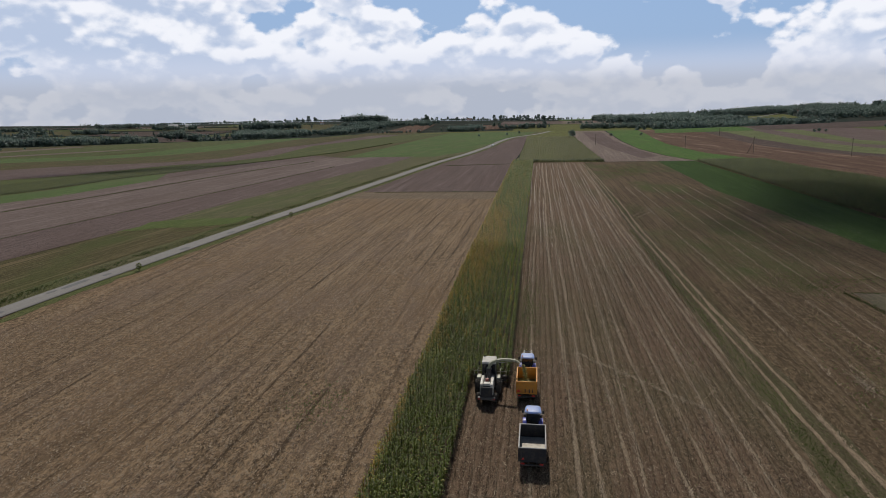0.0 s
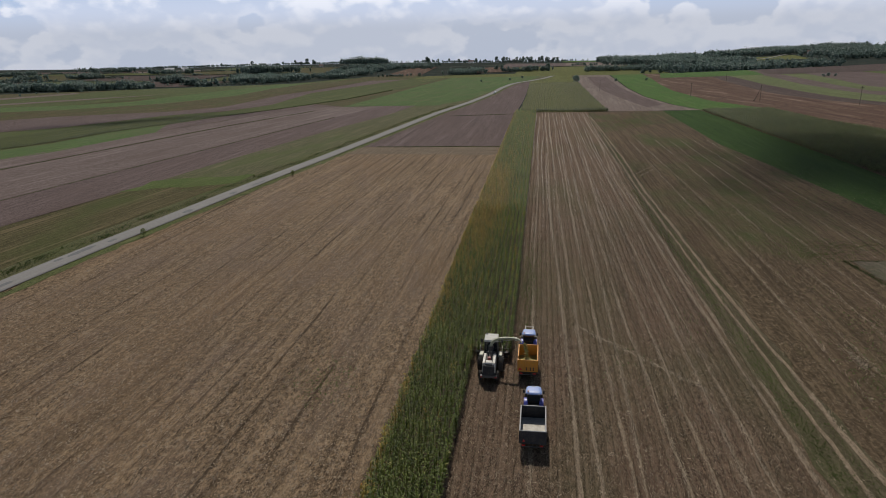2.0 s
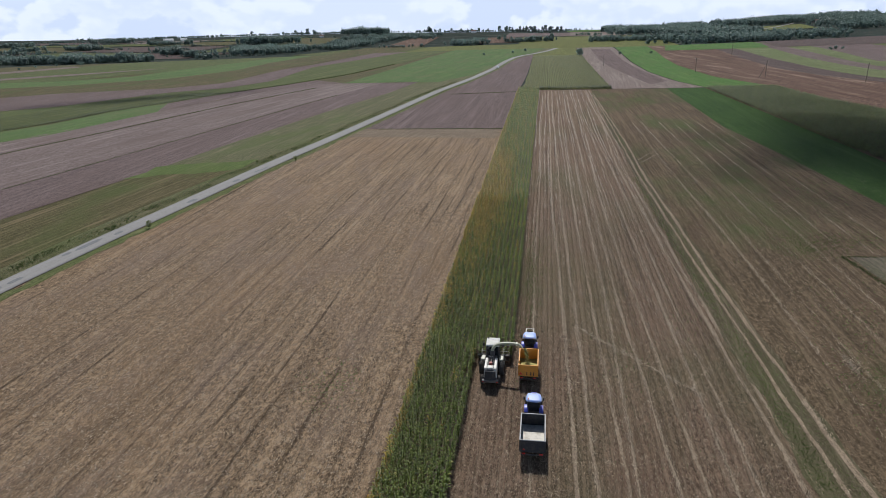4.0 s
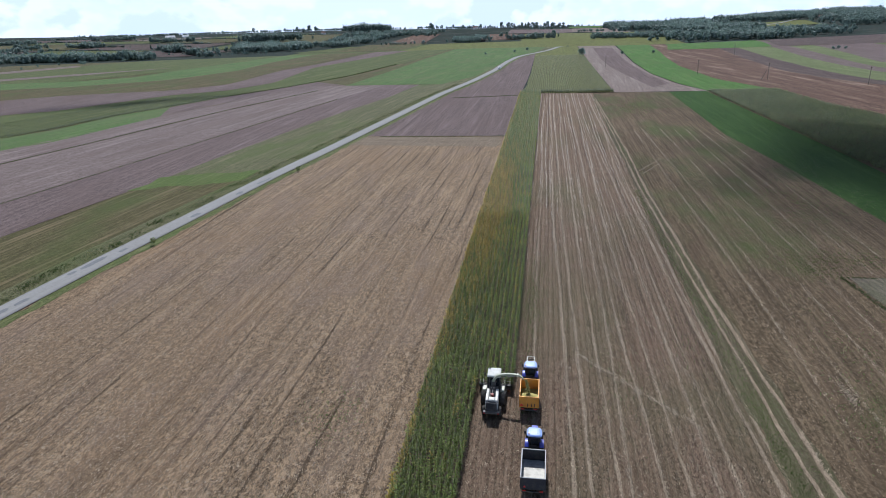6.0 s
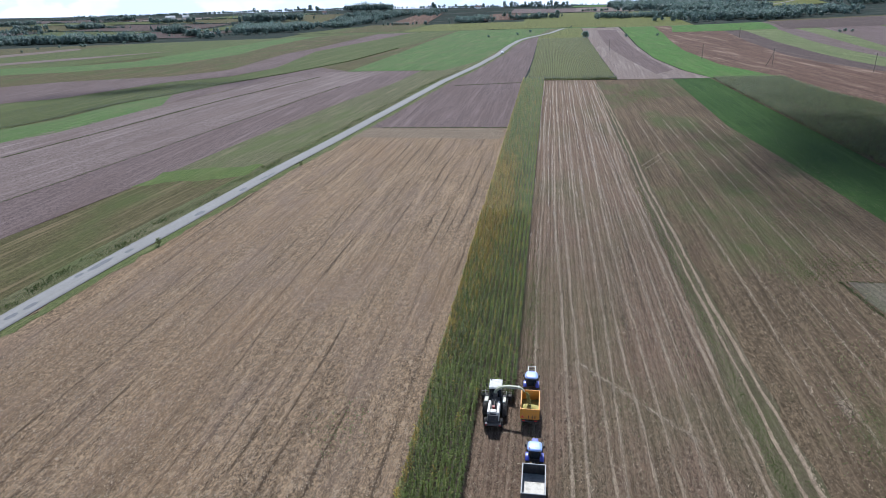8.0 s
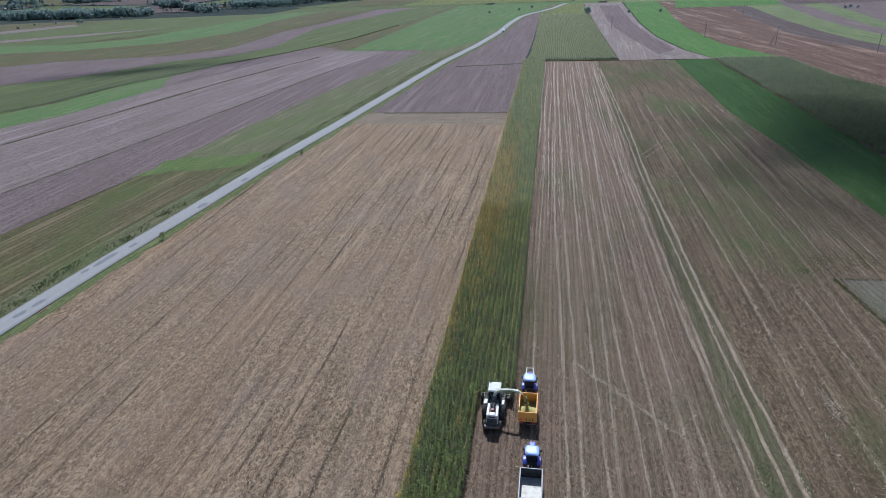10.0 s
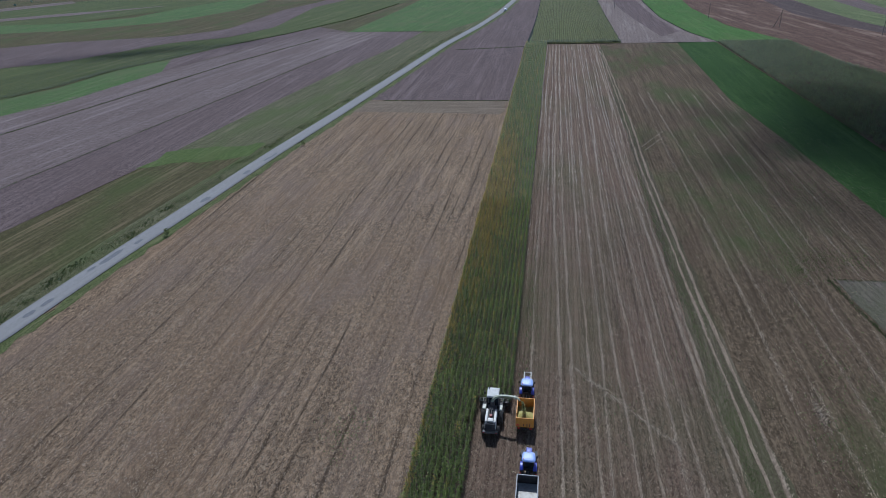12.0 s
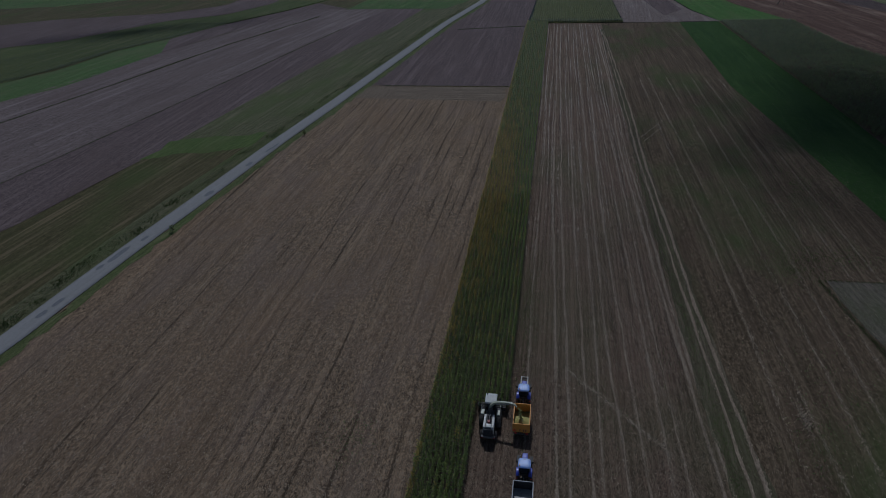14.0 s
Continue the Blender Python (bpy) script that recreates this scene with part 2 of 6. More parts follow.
M["midgreen"] = field_material("young_green_crop", (0.042, 0.074, 0.023), (0.082, 0.126, 0.040), (0.100, 0.128, 0.052), (0.062, 0.086, 0.032), turn=6.0, row=1.5, rows=0.2, streaks=0.5, patches=0.8, grain=1.0, length=70, width=3.0, seed=25, blotch=(0.090, 0.092, 0.046))
M["ploughleft"] = field_material("harrowed_soil", (0.079, 0.060, 0.053), (0.166, 0.130, 0.117), (0.194, 0.156, 0.142), (0.098, 0.072, 0.064), turn=8.0, row=2.0, rows=0.25, streaks=0.6, patches=0.6, grain=1.4, length=90, width=3.0, seed=4, bands=0.2, clump=0.3, relief=0.9)
M["red"] = field_material("reddish_soil", (0.054, 0.032, 0.022), (0.120, 0.075, 0.053), (0.190, 0.136, 0.100), (0.074, 0.044, 0.031), turn=-9.0, row=3.0, rows=0.2, streaks=0.9, patches=0.6, grain=1.0, length=130, width=5.0, seed=5, bands=0.3)
M["pale"] = field_material("pale_stubble", (0.108, 0.082, 0.069), (0.179, 0.142, 0.122), (0.218, 0.181, 0.161), (0.130, 0.103, 0.091), turn=4.0, row=2.0, rows=0.25, streaks=0.5, patches=0.4, grain=1.2, length=90, width=2.5, seed=6)
# clover below its sunlit green: part of the cloud shade is in the colour
M["darkgreen"] = field_material("shade_toned_clover", (0.018, 0.040, 0.009), (0.040, 0.072, 0.017), (0.050, 0.080, 0.022), (0.027, 0.054, 0.012), row=0.5, rows=0.2, streaks=0.5, patches=0.6, grain=2.0, length=60, width=2.0, seed=7)
M["bright"] = field_material("bright_green_crop", (0.034, 0.076, 0.017), (0.070, 0.132, 0.030), (0.088, 0.136, 0.040), (0.052, 0.088, 0.024), turn=-4.0, row=1.5, rows=0.2, streaks=0.5, patches=0.8, grain=1.0, length=70, width=3.0, seed=8, blotch=(0.075, 0.095, 0.034))
M["meadow"] = field_material("mown_meadow", (0.040, 0.037, 0.016), (0.086, 0.074, 0.034), (0.125, 0.094, 0.054), (0.048, 0.062, 0.019), turn=6.0, row=1.6, rows=0.45, streaks=0.75, patches=0.65, grain=2.0, length=40, width=1.2, seed=9)
M["grass"] = field_material("rough_grass", (0.048, 0.050, 0.022), (0.118, 0.112, 0.062), (0.150, 0.132, 0.082), (0.062, 0.078, 0.026), turn=6.0, row=1.3, rows=0.2, streaks=0.5, patches=0.8, grain=2.4, length=24, width=1.5, seed=10)
M["olive"] = field_material("olive_crop", (0.056, 0.061, 0.019), (0.120, 0.124, 0.041), (0.139, 0.135, 0.049), (0.094, 0.109, 0.032), row=0.75, rows=0.3, streaks=0.5, patches=0.5, grain=1.6, length=60, width=1.6, seed=11)
# far ground: some bluish distance haze is mixed into these colours
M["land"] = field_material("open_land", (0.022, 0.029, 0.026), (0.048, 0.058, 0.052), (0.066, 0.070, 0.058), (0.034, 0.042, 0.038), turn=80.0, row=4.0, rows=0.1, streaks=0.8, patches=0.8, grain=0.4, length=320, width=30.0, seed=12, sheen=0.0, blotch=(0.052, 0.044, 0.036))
M["asphalt"] = field_material("worn_asphalt", (0.160, 0.152, 0.142), (0.208, 0.199, 0.187), (0.228, 0.219, 0.205), (0.178, 0.169, 0.158), turn=6.0, row=2.3, rows=0.1, streaks=0.45, patches=0.5, grain=2.5, length=25, width=0.7, relief=0.1, seed=13, speckle=0.15, sheen=0.1)

M["corn"] = leaf_material("maize_leaf", (0.020, 0.037, 0.006), (0.240, 0.290, 0.042), (0.44, 0.38, 0.12), 0.42, 0.45, 0.5)
M["corn_dry"] = leaf_material("drying_maize_leaf", (0.15, 0.115, 0.020), (0.46, 0.34, 0.06), (0.50, 0.23, 0.05), 0.42, 0.3, 0.4)
M["crop"] = leaf_material("crop_leaf", (0.085, 0.105, 0.024), (0.175, 0.185, 0.050), (0.22, 0.19, 0.075), 0.45)
M["crop_dark"] = leaf_material("dark_crop_leaf", (0.034, 0.058, 0.014), (0.088, 0.115, 0.030), (0.13, 0.13, 0.045), 0.42)
# far tree foliage: green paled towards blue-grey, distance haze put into the colour
M["leaf"] = leaf_material("hazed_broad_leaf", (0.092, 0.140, 0.115), (0.170, 0.225, 0.185), None, 0.55, 0.6)
M["needle"] = leaf_material("hazed_conifer_needle", (0.074, 0.108, 0.094), (0.130, 0.168, 0.145), None, 0.5, 0.5)
M["weed"] = leaf_material("roadside_weed", (0.072, 0.102, 0.026), (0.180, 0.198, 0.062), (0.288, 0.240, 0.120), 0.42)
M["straw"] = leaf_material("straw", (0.160, 0.120, 0.078), (0.400, 0.320, 0.215), soft=0.1)
M["stub"] = leaf_material("cut_stalk", (0.13, 0.10, 0.06), (0.30, 0.245, 0.155), soft=0.1)
M["bark"] = coat("bark", (0.07, 0.055, 0.042), 0.95, amount=0.5)
M["pole"] = coat("weathered_timber", (0.10, 0.085, 0.07), 0.9, amount=0.4)
M["ceramic"] = coat("insulator", (0.25, 0.24, 0.22), 0.3)
M["tar"] = coat("tar_patch", (0.085, 0.085, 0.088), 0.9, dirt=(0.16, 0.155, 0.15), amount=0.5, scale=1.2)
M["white"] = coat("off_white_paint", (0.50, 0.48, 0.42), 0.45, dirt=(0.17, 0.14, 0.10), amount=0.65)
M["beige"] = coat("beige_paint", (0.42, 0.41, 0.31), 0.45, amount=0.4)
M["olive_paint"] = coat("olive_spout_paint", (0.27, 0.28, 0.19), 0.5, amount=0.4)
M["blue"] = coat("tractor_blue_paint", (0.026, 0.040, 0.290), 0.35, amount=0.22)
M["roof_blue"] = coat("pale_blue_roof", (0.17, 0.25, 0.50), 0.3, dirt=(0.34, 0.34, 0.36), amount=0.35)
M["orange"] = coat("orange_trailer_paint", (0.56, 0.235, 0.022), 0.5, amount=0.3)
M["grey"] = coat("dark_trailer_paint", (0.026, 0.026, 0.029), 0.8, amount=0.25)
M["rim_grey"] = coat("pale_rim_paint", (0.24, 0.24, 0.235), 0.5, amount=0.4)
M["floor_pale"] = coat("scoured_trailer_floor", (0.50, 0.47, 0.41), 0.7, dirt=(0.22, 0.19, 0.15), amount=0.7, scale=1.5)
M["black"] = coat("black_steel", (0.030, 0.029, 0.029), 0.65, dirt=(0.16, 0.13, 0.095), amount=0.5)
M["rubber"] = coat("dusty_rubber", (0.026, 0.024, 0.022), 0.9, dirt=(0.17, 0.135, 0.095), amount=0.6)
M["dull_steel"] = coat("dull_grey_steel", (0.085, 0.080, 0.075), 0.6, amount=0.5)
M["steel"] = coat("bare_steel", (0.35, 0.34, 0.33), 0.45, 0.7, amount=0.5)
M["red"+"_paint"] = coat("dull_red_paint", (0.20, 0.035, 0.025), 0.5, amount=0.4)
M["lamp_red"] = coat("red_reflector", (0.55, 0.03, 0.02), 0.25, amount=0.1)
M["lamp_amber"] = coat("amber_lens", (0.6, 0.22, 0.03), 0.25, amount=0.1)
M["silage"] = leaf_material("chopped_maize", (0.21, 0.20, 0.06), (0.42, 0.37, 0.12), soft=0.05)
M["roof_tile"] = coat("roof_tile", (0.16, 0.085, 0.065), 0.8, amount=0.3)
M["plaster"] = coat("pale_plaster", (0.66, 0.64, 0.60), 0.8, amount=0.15)
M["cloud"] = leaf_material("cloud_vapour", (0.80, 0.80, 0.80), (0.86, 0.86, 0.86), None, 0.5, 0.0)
M["car_white"] = coat("white_car_paint", (0.75, 0.75, 0.75), 0.25, amount=0.08)


def glass_material():
    mat, nt, b = material("tinted_glass", 0.05)
    b.inputs["Base Color"].default_value = (0.02, 0.025, 0.03, 1)
    b.inputs["Specular IOR Level"].default_value = 0.6
    b.inputs["Alpha"].default_value = 0.82
    return mat


M["glass"] = glass_material()

M["fresh"] = field_material("fresh_grass", (0.042, 0.064, 0.018), (0.092, 0.118, 0.036), (0.110, 0.125, 0.05), (0.068, 0.078, 0.028), turn=6.0, row=1.3, rows=0.2, streaks=0.5, patches=0.8, grain=2.2, length=14, width=1.5, seed=14)
M["track"] = field_material("grassy_track", (0.040, 0.034, 0.020), (0.104, 0.084, 0.052), (0.135, 0.108, 0.074), (0.058, 0.062, 0.026), turn=1.0, row=1.0, rows=0.2, streaks=0.6, patches=0.7, grain=3.4, length=14, width=0.6, seed=15)
M["grass_blade"] = leaf_material("grass_blade", (0.055, 0.095, 0.020), (0.120, 0.165, 0.040), (0.2, 0.18, 0.08), 0.45)

M["wheel_track"] = field_material("pale_wheel_track", (0.108, 0.081, 0.055), (0.248, 0.192, 0.133), (0.275, 0.216, 0.152), (0.145, 0.108, 0.075), row=0.4, rows=0.2, streaks=0.5, patches=0.6, grain=4.0, length=6, width=0.3, seed=16, clump=0.3)

M["chaff"] = leaf_material("chaff", (0.095, 0.070, 0.044), (0.310, 0.236, 0.152), soft=0.1)
M["roof_cream"] = coat("faded_cream_paint", (0.40, 0.39, 0.35), 0.5, amount=0.4)

M["headland"] = field_material("cereal_headland", (0.070, 0.053, 0.038), (0.200, 0.156, 0.108), (0.205, 0.162, 0.112), (0.135, 0.098, 0.065), turn=88.0, row=1.2, rows=0.3, streaks=0.5, patches=0.5, grain=3.0, length=22, width=0.9, seed=17, furrow=0.4, gap=2.4)
M["crop_low"] = leaf_material("low_crop_leaf", (0.030, 0.046, 0.014), (0.066, 0.082, 0.026), None, 0.35)
M["verge"] = field_material("verge_grass", (0.046, 0.056, 0.020), (0.118, 0.128, 0.050), (0.155, 0.145, 0.075), (0.066, 0.088, 0.028), turn=6.0, row=1.3, rows=0.2, streaks=0.6, patches=0.7, grain=3.0, length=9, width=0.8, seed=18, relief=0.9)
M["verge_weed"] = leaf_material("verge_weed", (0.085, 0.098, 0.036), (0.200, 0.200, 0.085), (0.28, 0.24, 0.13), 0.45)
M["grey_soil"] = field_material("grey_weedy_soil", (0.062, 0.050, 0.039), (0.125, 0.103, 0.082), (0.150, 0.126, 0.100), (0.066, 0.070, 0.034), turn=-8.0, row=1.0, rows=0.3, streaks=0.5, patches=0.8, grain=2.4, length=12, width=0.8, seed=19, relief=0.9)
M["dull"] = field_material("dull_green_crop", (0.040, 0.050, 0.018), (0.086, 0.098, 0.036), (0.115, 0.110, 0.052), (0.056, 0.070, 0.024), turn=8.0, row=1.5, rows=0.3, streaks=0.6, patches=0.7, grain=1.4, length=80, width=3.0, seed=20)
M["crop_olive"] = leaf_material("olive_crop_leaf", (0.050, 0.076, 0.016), (0.128, 0.158, 0.038), (0.17, 0.16, 0.05), 0.42)
M["corn_ripe"] = leaf_material("ripening_maize_leaf", (0.028, 0.054, 0.006), (0.250, 0.315, 0.040), (0.42, 0.33, 0.08), 0.45, 0.4, 0.55)

# ---- the land: one sheet, level by the camera, falling gently to a crest, then a valley and far hills ----
def soft_max(v, w):
    return 0.5 * (v + np.sqrt(v * v + w * w))


def step(a, b, v):
    t = np.clip((v - a) / (b - a), 0, 1)
    return t * t * (3 - 2 * t)


def land(x, y):
    x, y = np.asarray(x, float), np.asarray(y, float)
    near = -0.0125 * (soft_max(y - 30, 40) - 10) - 0.021 * soft_max(-(x + 95), 30) + 0.03 * soft_max(x - 140, 60)
    far = -41 + 0.012 * soft_max(y - 1000, 150) - 0.075 * soft_max(y - 1900, 120) - 0.004 * np.clip(x, -2000, 0) + 0.035 * np.clip(soft_max(x - 330, 100), 0, 700) + 3 * np.sin(x * 0.0042 + 1.0) * np.sin(y * 0.0061)
    side = 40 * step(520, 900, np.abs(x))
    return near + (far - near) * step(690, 1000, y + 0.03 * x + 0.12 * side)


def at(x, y, dz=0.0):
    return Vector((x, y, float(land(x, y)) + dz))


def mesh_object(name, verts, faces, mats, smooth=False):
    me = bpy.data.meshes.new(name)
    me.from_pydata(verts, [], faces)
    for k in mats if isinstance(mats, (list, tuple)) else [mats]:
        me.materials.append(k)
    if smooth:
        me.polygons.foreach_set("use_smooth", [True] * len(me.polygons))
    me.update()
    return new(name, me)


def sheet(name, xs, ys, mat, lift=0.0):
    gx, gy = np.meshgrid(xs, ys)
    v = np.stack([gx, gy, land(gx, gy) + lift], -1).reshape(-1, 3)
    w = len(xs)
    f = [(j * w + i, j * w + i + 1, (j + 1) * w + i + 1, (j + 1) * w + i) for j in range(len(ys) - 1) for i in range(w - 1)]
    return mesh_object(name, v.tolist(), f, mat, True)


def growing(a, b, first, rate):
    out, d = [a], first
    while out[-1] < b:
        out.append(out[-1] + d)
        d *= rate
    return out


right = growing(0, 3300, 10, 1.035)
xs = [-v for v in reversed(right[1:])] + right
ys = [-v for v in reversed(growing(120, 900, 40, 1.3))] + list(np.arange(-108, 1100, 12)) + growing(1100, 4700, 14, 1.03)
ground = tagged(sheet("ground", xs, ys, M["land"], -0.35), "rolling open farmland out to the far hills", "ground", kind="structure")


def along(line, n):
    p = np.array(line, float)
    d = np.r_[0, np.cumsum(np.hypot(*np.diff(p, axis=0).T))]
    s = np.linspace(0, d[-1], n)
    return np.stack([np.interp(s, d, p[:, 0]), np.interp(s, d, p[:, 1])], -1)


def strip(name, left, right, mat, label, category="field", lift=0.0, step_length=10.0, across=0, edge=0.0, thick=0.0):
    """A piece of land between two lines, laid on the sheet."""
    n = max(2, int(np.hypot(*np.diff(np.array(left, float), axis=0).T).sum() / step_length) + 1)
    a, b = along(left, n), along(right, n)
    if not across:
        across = max(2, int(np.hypot(*(b - a).T).max() / 14) + 1)
    rng = np.random.default_rng(len(name) * 7 + len(label))
    v = []
    for j in range(n):
        for i in range(across + 1):
            q = a[j] + (b[j] - a[j]) * i / across
            if edge and i in (0, across):
                q = q + rng.normal(0, edge, 2)
            v.append((q[0], q[1], float(land(q[0], q[1])) + lift))
    w = across + 1
    f = [(j * w + i, j * w + i + 1, (j + 1) * w + i + 1, (j + 1) * w + i) for j in range(n - 1) for i in range(across)]
    ob = mesh_object(name, v, f, mat, True)
    if thick:
        ob.modifiers.new("thickness", "SOLIDIFY").thickness = thick
        ob.modifiers["thickness"].offset = 1
    return tagged(ob, label, category, kind="structure")


NEAR = -150
ROAD = [(-99, -160), (-92, -60), (-83.8, 0), (-83, 10), (-81, 31), (-78.8, 50), (-74.5, 95), (-69.5, 135), (-62.5, 200), (-54, 280), (-43, 350), (-35, 420), (-30.5, 495), (-25, 548), (-18, 578), (-9, 600), (4, 640), (20, 720)]


def beside(line, d):
    p = np.array(line, float)
    t = np.gradient(p, axis=0)
    t /= np.hypot(*t.T)[:, None]
    return (p + np.stack([t[:, 1], -t[:, 0]], -1) * d).tolist()


# under the strips: plain grassland and soil
strip("field_common_left", [(-1000, NEAR), (-900, 300), (-820, 620), (-780, 800)], [(-100, NEAR), (-82, 30), (-58, 250), (-30, 500), (0, 640), (14, 745)], M["meadow"], "rough grassland left of the road", lift=-0.1)
strip("field_common_right", [(90, NEAR), (90, 745)], [(900, NEAR), (620, 745)], M["weedy"], "rough stubble on the rise", lift=-0.1)

# right of the road
strip("field_cereal", [(-96, NEAR), (-90, -60), (-82, 0), (-77, 50), (-71, 103), (-65, 156.6)], [(-10.3, NEAR), (-10.3, -60), (-10.3, 0), (-10.3, 50), (-10.3, 103), (-10.3, 156.6)], M["cereal"], "pale brown cereal stubble field with straw and drill rows", lift=0.0)
strip("field_ploughed", [(-65, 157), (-58, 215), (-50.5, 280), (-41, 350), (-33, 420), (-28, 500), (-18, 575), (-8, 620), (5, 745)], [(-10.3, 156.6), (-10.3, 215), (-10.1, 280), (-8.4, 350), (-8, 420), (-8, 500), (-8, 575), (-5, 620), (8, 745)], M["plough"], "dark mauve-brown ploughed field beside the road")
strip("field_maize_stubble", [(-10.3, NEAR), (-10.3, 280)], [(29, NEAR), (28, 280)], M["maize"], "brown harvested maize field with pale straw lines", lift=0.0)
strip("field_beyond_hedge", [(-8, 281), (-7, 400), (-8, 560), (-6, 745)], [(39, 281), (38, 370), (37, 520), (37, 745)], M["olive"], "olive green standing crop behind the stubble", lift=0.0)
strip("field_weedy", [(29, NEAR), (28, 280)], [(82, NEAR), (79, 0), (74, 58), (70.5, 109), (66, 160), (67, 280)], M["weedy"], "brown weedy stubble field with green patches")
strip("field_dark_green", [(82, NEAR), (79, 0), (74, 58), (70.5, 109), (66, 160), (67, 280)], [(95, NEAR), (95, 0), (93, 60), (92, 120), (89, 200), (86, 281)], M["darkgreen"], "dark lush green clover field")
strip("field_tall_crop_ground", [(95, NEAR), (95, 0), (93, 60), (92, 120), (89, 200), (86, 281)], [(150, NEAR), (142, 60), (138, 130), (131, 197), (124, 227), (120, 281)], M["weedy"], "ground under the tall crop", lift=0.02)
strip("field_pale", [(39.5, 281), (38.5, 370), (37.5, 520), (38, 745)], [(87, 282), (78, 315), (71.5, 378), (71, 470), (75, 580), (80, 745)], M["pale"], "pale mauve-brown stubble field")
strip("field_ploughed_wedge", [(62, 300), (55, 370), (50, 440), (49, 520), (52, 660)], [(74, 318), (69, 378), (67, 470), (69, 570), (72, 660)], M["plough"], "dark ploughed wedge", lift=0.08)
strip("field_bright_green", [(87, 283), (79, 315), (72, 378), (72, 470), (76, 580), (82, 745)], [(120, 283), (104, 337), (99, 426), (103, 510), (110, 594), (118, 745)], M["bright"], "bright green young crop strip")
# edges of the long strips that curve over the rise, from the near end to the crest
EDGE_A = [(480, NEAR), (330, 60), (245, 180), (200, 240), (173, 290), (160, 329), (153, 381), (157, 484), (165, 580), (168, 745)]
EDGE_B = [(520, NEAR), (350, 60), (255, 190), (205, 255), (181, 306), (176, 341), (174, 387), (175, 475), (182, 578), (186, 745)]
EDGE_C = [(580, NEAR), (400, 60), (280, 210), (222, 290), (198.5, 348), (196, 393), (197.6, 462), (210, 579), (216, 745)]
EDGE_D = [(640, NEAR), (440, 60), (310, 215), (245, 300), (209, 372), (211, 415), (215.5, 462), (225, 567), (232, 745)]
EDGE_E = [(700, NEAR), (500, 60), (350, 225), (270, 320), (224, 407), (229, 445), (235, 482), (244, 561), (254, 745)]
EDGE_F = [(840, NEAR), (620, 80), (450, 260), (350, 390), (300, 470), (290, 520), (292, 580), (310, 745)]
EDGE_G = [(980, NEAR), (740, 100), (560, 290), (450, 420), (390, 510), (370, 560), (370, 620), (390, 745)]
strip("field_red", [(150, NEAR), (142, 60), (138, 130), (131, 197), (124, 227), (120, 283), (104.5, 337), (99.5, 426), (103.5, 510), (110.5, 594), (118.5, 745)], EDGE_A, M["red"], "reddish brown ploughed field with pale lines")
strip("field_green_right", EDGE_B, EDGE_C, M["palegreen"], "pale green meadow strip curving over the rise", lift=0.05)
strip("field_green_crest", [(120, 606), (132, 680), (134, 745)], [(213, 595), (225, 664), (228, 745)], M["bright"], "bright green strip along the crest", lift=0.15)
strip("field_brown_right", EDGE_C, EDGE_D, M["plough"], "grey-brown ploughed strip on the rise", lift=0.05)
strip("field_far_right", EDGE_D, EDGE_E, M["palegreen"], "pale green strip on the far rise", lift=0.05)
strip("field_rise_brown", EDGE_E, EDGE_F, M["plough"], "mauve-brown ploughed strip on the far rise", lift=0.05)
strip("field_rise_green", EDGE_F, EDGE_G, M["fresh"], "olive green strip on the far rise", lift=0.05)
strip("field_rise_last", EDGE_G, [(1200, NEAR), (950, 100), (760, 300), (650, 430), (590, 520), (560, 580), (540, 640), (520, 745)], M["plough"], "brown strip on the far rise", lift=0.05)

# left of the road
strip("field_verge_left", beside(ROAD, -15.5), beside(ROAD, -2.0), M["grass"], "rough grass verge along the road", "verge", lift=0.03, across=6)
strip("field_verge_right", beside(ROAD, 2.0), beside(ROAD, 4.7), M["verge"], "narrow grass verge beside the stubble", "verge", lift=0.05, across=3, edge=0.35, step_length=3)
strip("field_meadow", [(-150, NEAR), (-127, -20), (-116, 37), (-112, 56), (-107, 92)], [(-98, NEAR), (-94, -20), (-90.6, 10), (-87.5, 50), (-82, 96)], M["meadow"], "mown meadow with brown stripes", lift=0.05)
strip("field_grass", [(-107, 92), (-104, 122), (-99, 162), (-92, 212), (-81, 273), (-76, 326), (-64, 350)], [(-86, 96), (-82, 122), (-76, 162), (-70, 212), (-62, 273), (-52, 326), (-47, 350)], M["grass"], "olive grass strip beside the road", lift=0.05)
strip("field_fresh_grass", [(-108.5, 78), (-100, 84), (-90, 85), (-82, 91)], [(-107, 94), (-98, 99), (-90, 98), (-81, 103)], M["fresh"], "patch of fresh green grass", lift=0.075, edge=1.0, step_length=4)
strip("field_harrowed_near", [(-178, NEAR), (-150, 10), (-139, 63), (-133, 103), (-124, 163), (-109, 268), (-101, 312), (-97, 335)], [(-150, NEAR), (-127, 5), (-116, 37), (-107, 92), (-99, 162), (-81, 273), (-76, 326), (-74, 340)], M["plough"], "brown harrowed field")
strip("field_harrowed", [(-250, NEAR), (-200, 50), (-182, 115), (-172, 162), (-158, 235), (-136, 311), (-125, 335)], [(-178, NEAR), (-150, 10), (-139, 63), (-133, 103), (-124, 163), (-109, 268), (-97, 335)], M["ploughleft"], "mauve-brown harrowed field in long strips")
strip("field_harrowed_far", [(-290, NEAR), (-225, 80), (-204, 140), (-190, 188), (-186, 219), (-170, 275), (-150, 340)], [(-250, NEAR), (-200, 50), (-182, 115), (-172, 162), (-167, 197), (-152, 258), (-125, 335)], M["ploughleft"], "mauve-brown harrowed strip")
